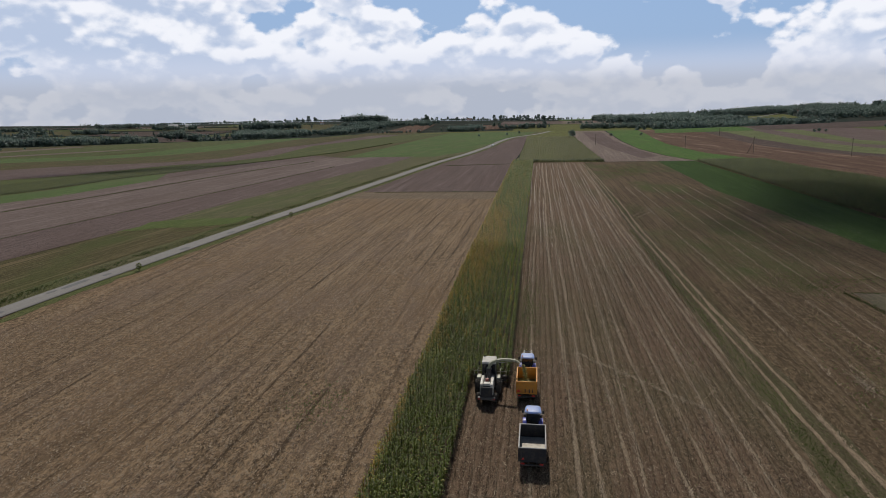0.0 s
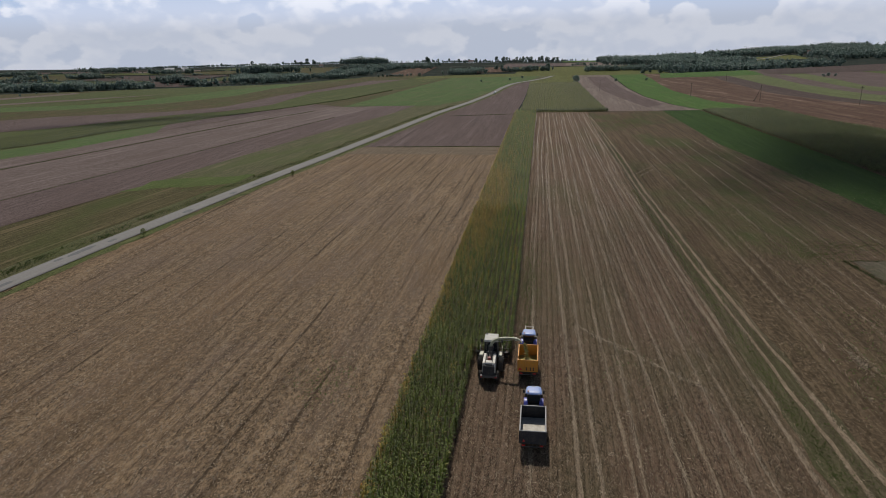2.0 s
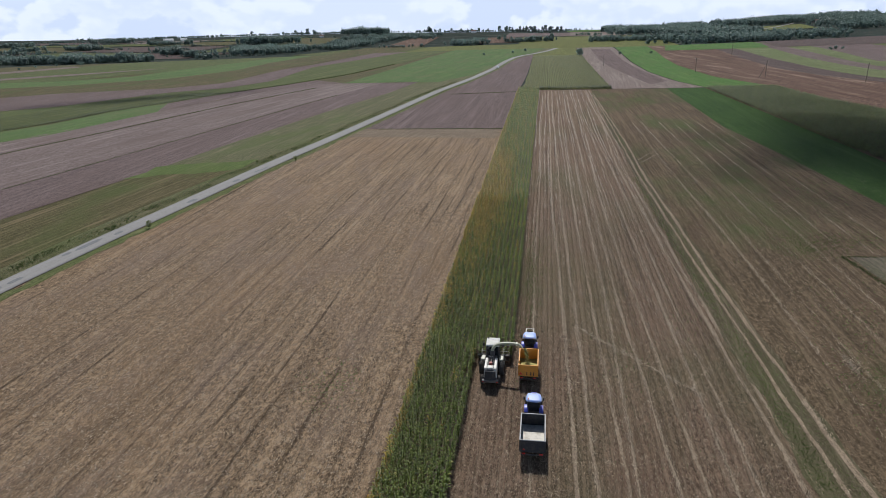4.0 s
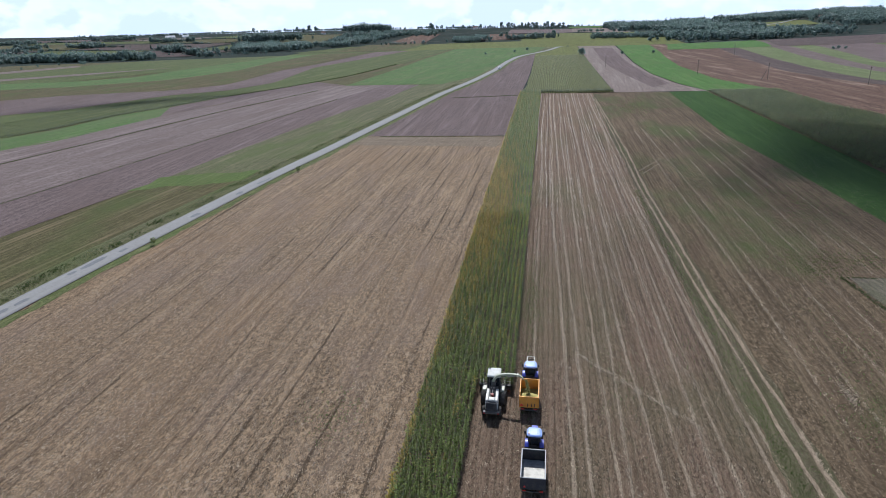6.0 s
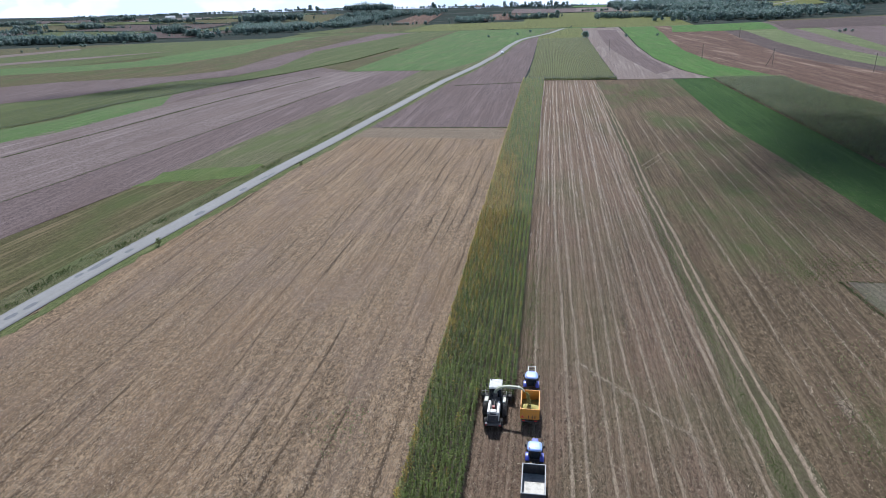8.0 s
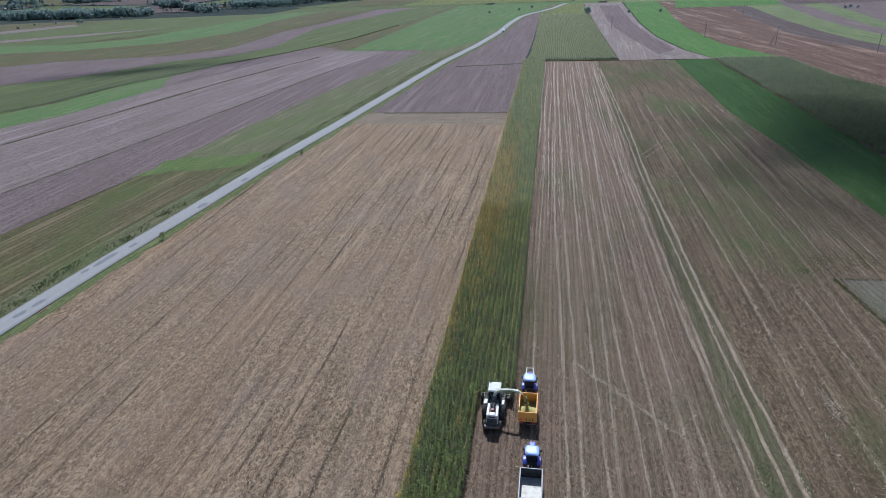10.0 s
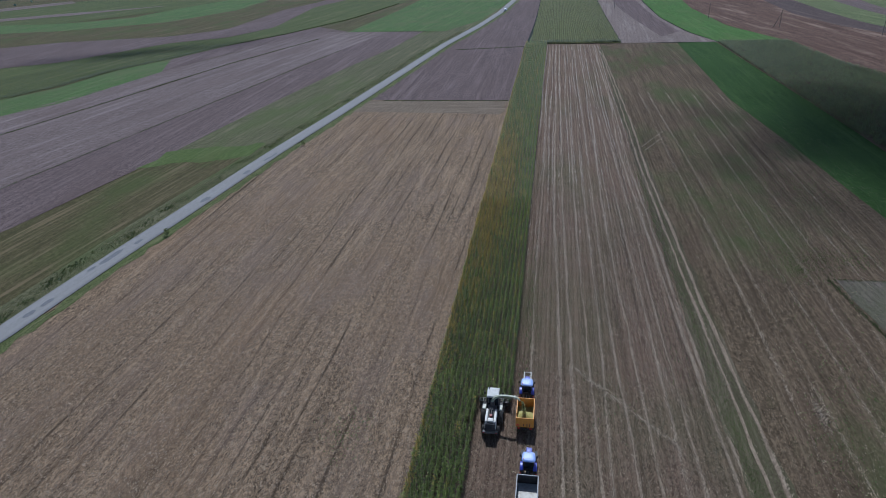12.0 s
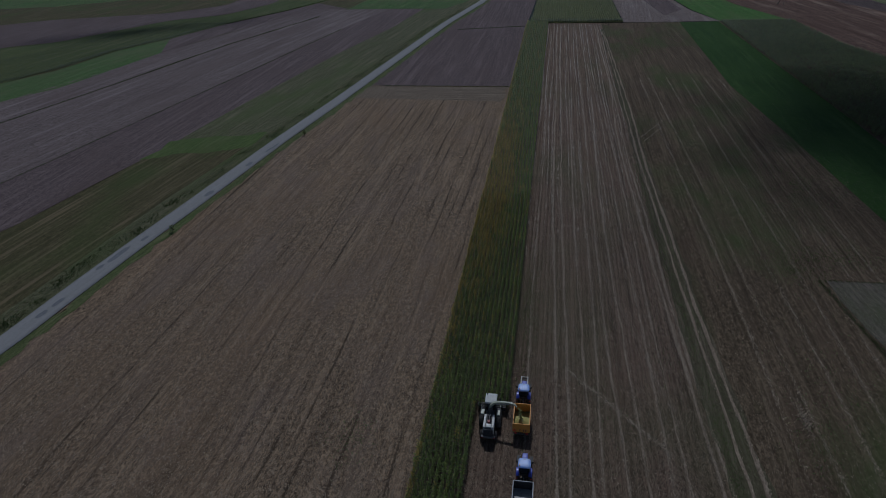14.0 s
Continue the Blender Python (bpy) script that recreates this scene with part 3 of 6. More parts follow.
strip("field_green_band", [(-330, NEAR), (-250, 110), (-228, 166), (-218, 187), (-215, 224), (-201, 254)], [(-290, NEAR), (-225, 80), (-204, 140), (-194, 157), (-190, 188), (-186, 219)], M["midgreen"], "narrow bright green strip")
strip("field_shady_brown", [(-201, 254), (-188, 296), (-168, 335), (-155, 366)], [(-186, 219), (-175, 262), (-155, 320), (-125, 337)], M["plough"], "dark brown strip")
strip("field_crop_ground", [(-480, NEAR), (-330, 130), (-295, 240), (-269, 252), (-236, 313), (-205, 329), (-177, 345)], [(-330, NEAR), (-250, 110), (-228, 166), (-215, 224), (-201, 254), (-188, 296), (-168, 335)], M["dull"], "dull green crop strip", lift=0.02)
strip("field_olive_left", [(-205, 330), (-190, 372), (-225, 430), (-229, 486), (-212, 560), (-205, 745)], [(-168, 336), (-155, 366), (-143, 407), (-129, 501), (-120, 560), (-108, 745)], M["dull"], "olive strip over the rise")
strip("field_brown_left", [(-620, NEAR), (-450, 200), (-362, 314), (-332, 331), (-254, 343), (-225, 370), (-229, 486), (-217, 542), (-200, 745)], [(-480, NEAR), (-330, 130), (-295, 240), (-269, 252), (-236, 313), (-205, 330), (-190, 372), (-205, 500), (-150, 745)], M["plough"], "brown strip", lift=0.1)
strip("field_pale_left", [(-700, NEAR), (-520, 250), (-432, 392), (-378, 395), (-305, 428), (-279, 500), (-287, 598), (-280, 745)], [(-620, NEAR), (-450, 200), (-362, 314), (-332, 331), (-254, 343), (-225, 372), (-229, 486), (-200, 745)], M["meadow"], "olive-brown stubble strip", lift=0.12)
strip("field_green_left", [(-800, NEAR), (-600, 300), (-485, 450), (-418, 445), (-365, 470), (-361, 523), (-341, 602), (-310, 745)], [(-700, NEAR), (-520, 250), (-432, 392), (-378, 395), (-305, 428), (-279, 500), (-287, 598), (-275, 745)], M["midgreen"], "green strip curving over the rise", lift=0.14)
strip("field_far_left", [(-1300, NEAR), (-900, 300), (-700, 520), (-600, 600), (-560, 700), (-520, 790)], [(-800, NEAR), (-600, 300), (-485, 450), (-418, 445), (-361, 523), (-330, 620), (-300, 790)], M["dull"], "grey-green strip before the valley", lift=0.1)
strip("field_mid_green", [(-125, 335), (-118, 439), (-113, 576), (-100, 745)], [(-62, 330), (-46, 376), (-38, 440), (-33, 500), (-24, 570), (-10, 610), (8, 745)], M["midgreen"], "fresh green field left of the road crest", lift=0.1)
strip("field_valley_brown", [(-1150, 300), (-800, 520), (-640, 620), (-590, 690)], [(-1040, 300), (-760, 490), (-600, 590), (-560, 660)], M["ploughleft"], "dull brown strip before the valley", lift=0.25)
strip("field_valley_tan", [(-800, 330), (-600, 470), (-480, 535), (-391, 573)], [(-740, 330), (-560, 452), (-455, 515), (-390, 571)], M["ploughleft"], "pale tan stubble strip before the valley", lift=0.28)
strip("field_dark_right", EDGE_A, EDGE_B, M["darkplough"], "dark brown strip beside the reddish field", lift=0.05)
strip("field_brown_crest", [(218, 592), (230, 664), (230, 745)], [(560, 520), (540, 640), (520, 745)], M["darkplough"], "dark brown ploughed crest below the forest", lift=0.2)

road = tagged(strip("road", beside(ROAD, -2.3), beside(ROAD, 2.3), M["asphalt"], "grey asphalt country road with darker patches", "road", lift=0.12, across=4, step_length=5, thick=0.06), kind="structure")

strip("field_track", [(32.0, NEAR), (28.4, -20), (27.0, 10), (26.9, 40), (26.9, 99), (27.2, 163), (26.8, 262)], [(37.0, NEAR), (33.3, -20), (31.8, 10), (30.8, 40), (30.0, 99), (29.8, 163), (28.7, 262)], M["track"], "grassy field track between the stubbles", "track", lift=0.05, across=4, edge=0.3, step_length=4)
strip("field_grey_plough", [(66, -60), (58.6, 0), (56, 18), (54.4, 30.4)], [(79, -60), (78.6, 0), (78, 18), (78, 31)], M["grey_soil"], "grey ploughed patch beside the weedy field", lift=0.06, edge=0.3, step_length=3)


# pale lines that wheels and fallen straw have left in the stubble: x at a few y along each
def run_of(line, y):
    """x along a line given as bends (x, y), or as (x at y = 20, lean)."""
    if isinstance(line, tuple):
        return line[0] + line[1] * (y - 20) + 0.25 * np.sin(y * 0.05 + line[0])
    return np.interp(y, [q[1] for q in line], [q[0] for q in line])


def wheel_line(line, y0, y1, wide, label, lift=0.03):
    y = np.arange(y0, y1 + 1, 2.0)
    x0 = float(run_of(line, 20.0))
    x = run_of(line, y)
    x = np.convolve(np.pad(x, 6, "edge"), np.ones(13) / 13, "valid") + 0.10 * np.sin(y * 0.31 + 2 * x0) + 0.06 * np.sin(y * 0.83 + 5 * x0)
    w = wide * (0.5 + 0.14 * np.sin(y * 0.17 + x0) + 0.08 * np.sin(y * 0.71 + x0))
    return strip("wheel_track", np.stack([x - w, y], -1).tolist(), np.stack([x + w, y], -1).tolist(), M["wheel_track"], label, "track", lift=lift, across=1, edge=0.05, step_length=2.5)


STRAW = [
    [(8.2, -60), (7.0, 22), (6.1, 55), (6.0, 103), (6.3, 159), (5.8, 224)],
    [(10.0, -60), (8.8, 14), (8.0, 55), (7.9, 116), (7.3, 260)],
    [(13.0, -60), (11.4, 7), (10.7, 55), (10.7, 91), (10.0, 260)],
    [(17.8, -60), (15.9, -8), (15.1, 8), (14.8, 70), (15.0, 140), (14.0, 260)],
    [(20.0, -60), (17.3, 27), (16.8, 56), (17.0, 92), (17.8, 124), (16.6, 260)],
    [(29.0, -60), (27.1, -15), (25.4, 28), (23.8, 87), (23.7, 110), (25.2, 159), (24.2, 262)],
    [(30.2, -60), (26.6, 21), (26.0, 57), (25.0, 92), (25.5, 117), (25.6, 262)],
    (3.2, 0.0), (13.2, -0.004), (20.9, -0.012), (22.9, -0.016)]
TRACK_LEFT = [(32.0, -60), (30.7, -20), (29.9, 3), (29.3, 22), (28.7, 45), (27.9, 90), (28.0, 120), (28.1, 159), (27.4, 258)]
TRACK_RIGHT = [(34.4, -60), (32.6, -20), (31.7, -3), (30.6, 20), (30.2, 45), (29.3, 80), (29.3, 100), (29.7, 125), (29.0, 181), (28.1, 249)]
for line, wide in zip(STRAW, (0.34, 0.34, 0.24, 0.24, 0.24, 0.42, 0.36, 0.16, 0.16, 0.16, 0.16)):
    wheel_line(line, -60, 276, wide, "pale wheel line in the maize stubble")
wheel_line(TRACK_LEFT, -60, 258, 0.32, "pale trodden wheel track of the field track", 0.09)
wheel_line(TRACK_RIGHT, -60, 258, 0.46, "pale trodden wheel track of the field track", 0.09)

strip("field_headland", [(-66, 140), (-65, 155.5)], [(-11.4, 138), (-11.6, 155.5)], M["headland"], "headland of the cereal stubble with rows across", lift=0.03, edge=0.5, step_length=3)

# ---- plants, straw and trees: blades as quads, gathered in numpy ----
def quad_object(name, quads, mats, which=None):
    """An object from an (n, 4, 3) array of quads, each an island of its own; or (verts, faces)."""
    if isinstance(quads, tuple):
        v, f = quads
    else:
        v, f = quads.reshape(-1, 3), np.arange(len(quads) * 4).reshape(-1, 4)
    me = bpy.data.meshes.new(name)
    me.vertices.add(len(v))
    me.vertices.foreach_set("co", np.ascontiguousarray(v, np.float32).ravel())
    me.loops.add(f.size)
    me.loops.foreach_set("vertex_index", np.ascontiguousarray(f, np.int32).ravel())
    me.polygons.add(len(f))
    me.polygons.foreach_set("loop_start", np.arange(0, f.size, 4, dtype=np.int32))
    for k in mats if isinstance(mats, (list, tuple)) else [mats]:
        me.materials.append(k)
    if which is not None:
        me.polygons.foreach_set("material_index", np.asarray(which, np.int32))
    me.update(calc_edges=True)
    return new(name, me)


def blade(rng, base, az, length, width, rise, droop, n=3):
    """An arching leaf: verts (2n + 2, 3) and its n quads."""
    s = np.linspace(0, 1, n + 1)
    out = length * s * (1 - 0.12 * s)
    up = rise * s - droop * s ** 2.2
    half = width * 0.5 * np.interp(s, [0, 0.3, 0.65, 1], [0.55, 1.0, 0.75, 0.05])
    d, p = np.array([np.cos(az), np.sin(az), 0]), np.array([-np.sin(az), np.cos(az), 0])
    mid = base + out[:, None] * d + up[:, None] * np.array([0, 0, 1])
    tip = half[:, None] * (p + np.array([0, 0, 0.5 * (rng.random() - 0.5)]))
    v = np.stack([mid - tip, mid + tip], 1).reshape(-1, 3)
    return v, [(2 * i, 2 * i + 1, 2 * i + 3, 2 * i + 2) for i in range(n)]


def plant(rng, height=2.3, leaves=10, n=3, width=0.10, length=0.75, tassel=True, spread=1.0, lift=0.45, droop=0.75):
    vs, fs = [], []

    def add(v, f):
        k = sum(len(q) for q in vs)
        vs.append(np.asarray(v, float))
        fs.extend([tuple(i + k for i in q) for q in f])

    for a in (0.3, 1.87):
        c, s = 0.018 * np.cos(a), 0.018 * np.sin(a)
        add([(-c, -s, 0), (c, s, 0), (c * 0.6, s * 0.6, height), (-c * 0.6, -s * 0.6, height)], [(0, 1, 2, 3)])
    az = rng.random() * 6.28
    for i in range(leaves):
        h = height * (0.2 + 0.78 * (i + rng.random() * 0.5) / leaves)
        az += np.pi + rng.normal(0, 0.5)
        L = length * rng.uniform(0.75, 1.15) * (1.0 if i < leaves * 0.7 else 0.75) * spread
        add(*blade(rng, np.array([0, 0, h]), az, L, width * rng.uniform(0.8, 1.2), lift * L * rng.uniform(0.7, 1.3), droop * L * rng.uniform(0.6, 1.3), n))
    if tassel:
        for a in range(3):
            t = rng.random() * 6.28
            add(*blade(rng, np.array([0, 0, height * 0.98]), t, 0.14, 0.02, 0.30, 0.02, 1))
    return np.concatenate(vs), np.array(fs)


def scatter(name, kinds, places, turns, sizes, mats, which=None):
    """Plants of several kinds at (n, 3) places, joined in one mesh."""
    kind = np.arange(len(places)) % len(kinds)
    vs, fs, ms, k = [], [], [], 0
    for j, (v, f) in enumerate(kinds):
        i = np.where(kind == j)[0]
        if not len(i):
            continue
        c, s = np.cos(turns[i])[:, None], np.sin(turns[i])[:, None]
        z = sizes[i][:, None]
        x = (c * v[:, 0] - s * v[:, 1]) * z + places[i, 0, None]
        y = (s * v[:, 0] + c * v[:, 1]) * z + places[i, 1, None]
        h = v[:, 2] * z + places[i, 2, None]
        vs.append(np.stack([x, y, h], -1).reshape(-1, 3))
        fs.append((f[None] + (np.arange(len(i)) * len(v))[:, None, None]).reshape(-1, 4) + k)
        k += len(i) * len(v)
        if which is not None:
            ms.append(np.repeat(which[i], len(f)))
    return quad_object(name, (np.concatenate(vs), np.concatenate(fs)), mats, np.concatenate(ms) if ms else None)


def stand(xs, y0, y1, gap, rng, keep=lambda x, y: np.ones(len(x), bool), jitter=0.06, rows_along=True):
    """Places along rows x = const."""
    out = []
    for x in xs:
        n = int((y1 - y0) / gap)
        y = y0 + (np.arange(n) + rng.random(n) * 0.6) * gap
        out.append(np.stack([x + rng.normal(0, jitter, n), y], -1))
    p = np.concatenate(out)
    p = p[keep(p[:, 0], p[:, 1])]
    return np.c_[p, land(p[:, 0], p[:, 1])]


rng = np.random.default_rng(3)
ROWS_X = -9.9 + 0.75 * np.arange(15)
CUT_Y = -9.0                                    # the harvester has cut the six rows next to the stubble up to here


def standing(x, y):
    return (x < -3.6) | (y > CUT_Y)


def dryness(x, y, rng):
    """1 where the maize has begun to yellow."""
    a = 1.5 * np.exp(-(((x + 7.4) / 3.4) ** 2 + ((y - 70) / 42) ** 2)) + 0.5 * np.exp(-(((x + 9.9) / 0.6) ** 2))
    return (rng.random(len(x)) < np.clip(a * 0.8 + 0.12 * (y > 0), 0, 0.85)).astype(int)


def ripeness(x, y, rng):
    """Dry plants as above; of the rest, more and more ripening ones further along the rows."""
    d = dryness(x, y, rng)
    return np.where((d == 0) & (rng.random(len(x)) < 0.03 + 0.97 * np.clip((y - 5) / 58, 0, 1)), 2, d)


kinds = [plant(rng, 1.9 + 0.1 * k, 9, 3, 0.12, 0.56, spread=0.9, lift=1.5, droop=1.25) for k in range(9)]
p = stand(ROWS_X, -46, 60, 0.25, rng, standing, 0.05)
corn = scatter("maize_rows", kinds, p, rng.random(len(p)) * 6.28, rng.uniform(0.7, 1.12, len(p)), [M["corn"], M["corn_dry"], M["corn_ripe"]], ripeness(p[:, 0], p[:, 1], rng))
tagged(corn, "tall green standing maize in close rows", "maize", kind="stuff")
kinds = [plant(rng, 2.2, 8, 2, 0.24, 0.42, False, lift=1.0, droop=1.1) for k in range(6)]
p = stand(ROWS_X, 60, 279, 0.34, rng, jitter=0.11)
corn = scatter("maize_rows", kinds, p, rng.random(len(p)) * 6.28, rng.uniform(0.62, 1.15, len(p)), [M["corn_ripe"], M["corn_dry"]], dryness(p[:, 0], p[:, 1], rng))
tagged(corn, "tall green standing maize with a yellowing stretch", "maize", kind="stuff")

# taller crops further off, in clumps
clumps = [plant(rng, 1.5, 7, 2, 0.25, 0.7, False, lift=0.7, droop=0.8) for k in range(6)]


def crop(name, left, right, gap, size, mat, label, density=1.0):
    n = 400
    a, b = along(left, n), along(right, n)
    u, w = [], []
    total = np.hypot(*np.diff(np.array(left, float), axis=0).T).sum()
    wide = np.hypot(*(b - a).T).mean()
    count = int(total * wide / gap ** 2 * density)
    s, t = rng.random(count), rng.random(count)
    t = np.round(t * wide / (gap * 1.3)) * gap * 1.3 / wide + rng.normal(0, 0.08 * gap / wide, count)
    i = (s * (n - 1)).astype(int)
    q = a[i] + (b[i] - a[i]) * np.clip(t, 0, 1)[:, None]
    q = q + rng.normal(0, 0.15 * gap, q.shape)
    p = np.c_[q, land(q[:, 0], q[:, 1])]
    return tagged(scatter(name, clumps, p, rng.random(count) * 6.28, rng.uniform(0.75, 1.2, count) * size, mat), label, "crop", kind="stuff")


crop("tall_crop", [(95, 60), (92, 120), (89, 200), (86.5, 281)], [(143, 60), (138, 130), (131, 197), (124, 227), (120, 281)], 0.62, 0.85, M["crop_olive"], "tall olive-green standing crop with darker gaps")
crop("standing_crop", [(-8, 281), (-7, 400), (-7.5, 560)], [(39, 281), (38, 370), (37, 560)], 0.85, 0.75, M["crop"], "olive-green standing crop behind the stubble")
crop("crop_edge", [(-8, 280.6), (39, 280.6)], [(-8, 282.5), (39, 282.5)], 0.5, 1.15, M["crop_dark"], "dark leafy edge of the standing crop")
crop("crop_band", [(-262, 100), (-235, 166), (-225, 187), (-220, 224), (-206, 254), (-193, 300)], [(-235, 100), (-229, 166), (-219, 187), (-215.5, 224), (-201.5, 254), (-188.5, 296)], 0.8, 0.45, M["crop_low"], "dark leafy crop edge above the green strip")
crop("crop_band", [(-300, 130), (-272, 190), (-262, 225), (-250, 255), (-225, 300)], [(-262, 100), (-235, 166), (-225, 187), (-206, 254), (-193, 300)], 1.2, 0.45, M["crop_low"], "dull green leafy crop in a long band")

# cut stalks of the maize stubble
rows = np.r_[ROWS_X[9:], 1.35 + 0.75 * np.arange(36)]
stub_kinds = []
for k in range(5):
    h, w = rng.uniform(0.16, 0.28), 0.02
    t = rng.normal(0, 0.06, 2)
    stub_kinds.append((np.array([(-w, 0, 0), (w, 0, 0), (w + t[0], t[1], h), (-w + t[0], t[1], h), (0, -w, 0), (0, w, 0), (t[0], w + t[1], h), (t[0], -w + t[1], h)]), np.array([(0, 1, 2, 3), (4, 5, 6, 7)])))
p = stand(rows, -46, 125, 0.2, rng, lambda x, y: ((x > 1.0) | (y < CUT_Y)) & (rng.random(len(x)) < 0.75 * np.clip((125 - y) / 110, 0, 1)))
tagged(scatter("maize_stubs", stub_kinds, p, rng.random(len(p)) * 6.28, rng.uniform(0.7, 1.3, len(p)), M["stub"]), "short pale cut maize stalks in rows", "stubble", kind="stuff")


def litter(name, x, y, size, mat, label, slim=0.1, aim=0.0, spread=3.14, lift=0.03, flat=0.25):
    """Straw, leaf shreds or clods lying about: one quad each."""
    n = len(x)
    a = aim + rng.uniform(-spread, spread, n)
    L = size * rng.uniform(0.4, 1.3, n)
    W = L * slim * rng.uniform(0.6, 1.6, n)
    d, q = np.stack([np.cos(a), np.sin(a), rng.normal(0, flat, n)], -1), np.stack([-np.sin(a), np.cos(a), rng.normal(0, flat, n)], -1)
    c = np.stack([x, y, land(x, y) + lift + 0.5 * L * np.abs(d[:, 2])], -1)
    d, q = d * L[:, None] / 2, q * W[:, None] / 2
    return tagged(quad_object(name, np.stack([c - d - q, c + d - q, c + d + q, c - d + q], 1), mat), label, "litter", kind="stuff")


def lines_of(xs, y0, y1, per_metre, wide):
    x, y = [], []
    for line in xs:
        x0 = float(run_of(line, 20.0))
        n = int((y1 - y0) * per_metre)
        t = rng.uniform(y0, y1, n)
        gaps = np.sin(t * 0.13 + x0 * 3) + np.sin(t * 0.031 + x0) + rng.normal(0, 0.8, n) > -0.9
        t = t[gaps]
        x.append(run_of(line, t) + rng.normal(0, wide, len(t)))
        y.append(t)
    return np.concatenate(x), np.concatenate(y)


x, y = lines_of(STRAW, -46, 200, 30, 0.15)
ok = rng.random(len(y)) < np.clip((200 - y) / 150, 0, 1)
x, y = x[ok], y[ok]
litter("straw_lines", x, y, 0.2, M["straw"], "pale straw lying in lines along the stubble", 0.16, 1.57, 0.7)
x, y = lines_of([(0.7 + 1.75 * k + rng.normal(0, 0.35), 0) for k in range(16)], 25, 277, 4.5, 0.09)
ok = rng.random(len(y)) < np.clip((y - 25) / 120, 0, 1)
x, y = x[ok], y[ok]
litter("straw_lines", x, y, 0.85, M["chaff"], "pale straw lying in fine lines along the stubble", 0.11, 1.57, 0.05, flat=0.05)
x, y = lines_of([TRACK_LEFT, TRACK_RIGHT], -46, 110, 26, 0.17)
litter("straw_lines", x, y, 0.3, M["straw"], "pale trodden straw along the field track", 0.2, 1.57, 0.9)
x, y = lines_of([TRACK_LEFT, TRACK_RIGHT], 110, 258, 10, 0.2)
litter("straw_lines", x, y, 0.4, M["straw"], "pale trodden straw along the field track", 0.12, 1.57, 0.12, flat=0.05)
x, y = lines_of([(37.6, -0.01), (41.2, -0.01), (46.2, 0), (50.5, 0), (54.8, 0), (59.5, 0), (64, 0)], -46, 170, 17, 0.18)
litter("straw_lines", x, y, 0.26, M["straw"], "thin straw lines on the weedy stubble", 0.16, 1.57, 0.6)
s = rng.random(420)
litter("straw_lines", 9.0 + s * 13 + rng.normal(0, 0.2, 420), 1.0 - s * 15 + rng.normal(0, 0.2, 420), 0.3, M["straw"], "straw dragged in a slanting line across the rows", 0.16, -0.85, 0.6)
s = rng.random(700)
litter("straw_lines", 15 + s * 9 + rng.normal(0, 0.25, 700), 33 - s * 42 + rng.normal(0, 0.4, 700), 0.28, M["chaff"], "thin straw in a slanting wheel line", 0.16, -1.3, 0.6)

# where a machine turned off the track, and a pale bald spot in the weeds
for x0, y0, x1, y1 in ((29.4, 103, 38.6, 121), (30.8, 101.5, 37.0, 113.5)):
    s = rng.random(110)
    litter("straw_lines", x0 + s * (x1 - x0) + rng.normal(0, 0.12, 110), y0 + s * (y1 - y0) + rng.normal(0, 0.2, 110), 0.3, M["chaff"], "thin pale wheel mark turning off the track", 0.3, 1.1, 0.4)
litter("straw_lines", rng.normal(40.4, 0.35, 330), rng.normal(-5.2, 1.9, 330), 0.22, M["chaff"], "pale bald spot with straw in the weeds", 0.3, 1.57, 1.2)


def spread(n, x0, x1, full=40, end=190):
    """Places whose number thins out with y."""
    x, y = rng.uniform(x0, x1, n), rng.uniform(-48, end, n)
    ok = rng.random(n) < np.clip((end - y) / (end - full), 0, 1) ** 1.6
    return x[ok], y[ok]


x, y = spread(125000, -3.6, 28)
ok = (x > 1.0) | (y < CUT_Y)
litter("maize_litter", x[ok], y[ok], 0.18, M["chaff"], "shreds of maize leaf and straw on the soil", 0.2, 1.57, 1.3, 0.04, 0.3)
x, y = spread(230000, -82, -10.4)
ok = x > -75 + 0.055 * y * (y > 0) + 0.12 * y * (y < 0)
litter("cereal_straw", x[ok], y[ok], 0.19, M["chaff"], "chopped straw lying over the cereal stubble", 0.32, 1.57, 0.9, 0.05, 0.3)
x, y = spread(36000, 32.5, 80)
litter("weedy_litter", x, y, 0.19, M["chaff"], "thin straw on the weedy stubble", 0.2, 1.57, 0.8, 0.05, 0.35)

n = 3200
x, y = rng.uniform(-3.5, 27.5, n), -46 + 110 * rng.random(n) ** 1.3
ok = (x > 1.0) | (y < CUT_Y)
litter("maize_leaves", x[ok], y[ok], 0.36, M["straw"], "long dry maize leaves and stalks dropped on the stubble", 0.1, 1.57, 1.2, 0.05, 0.2)
n = 900
x, y = rng.normal(13, 6, n), rng.normal(4, 14, n)
weeds_at = np.stack([x, y], -1)[(x > 1) & (x < 27)]

# weeds: along the road, on the field track, and in patches of the stubble
tufts = []
for k in range(6):
    vs, fs, c = [], [], 0
    for j in range(9):
        v, f = blade(rng, np.array([*rng.normal(0, 0.07, 2), 0]), rng.random() * 6.28, rng.uniform(0.15, 0.4), 0.09, rng.uniform(0.35, 0.75), 0.2, 2)
        vs.append(v)
        fs += [tuple(i + c for i in q) for q in f]
        c += len(v)
    tufts.append((np.concatenate(vs), np.array(fs)))


def weeds(name, x, y, size, mat, label):
    p = np.stack([x, y, land(x, y)], -1)
    n = len(p)
    return tagged(scatter(name, tufts, p, rng.random(n) * 6.28, rng.uniform(0.5, 1.4, n) * size, mat), label, "weeds", kind="stuff")


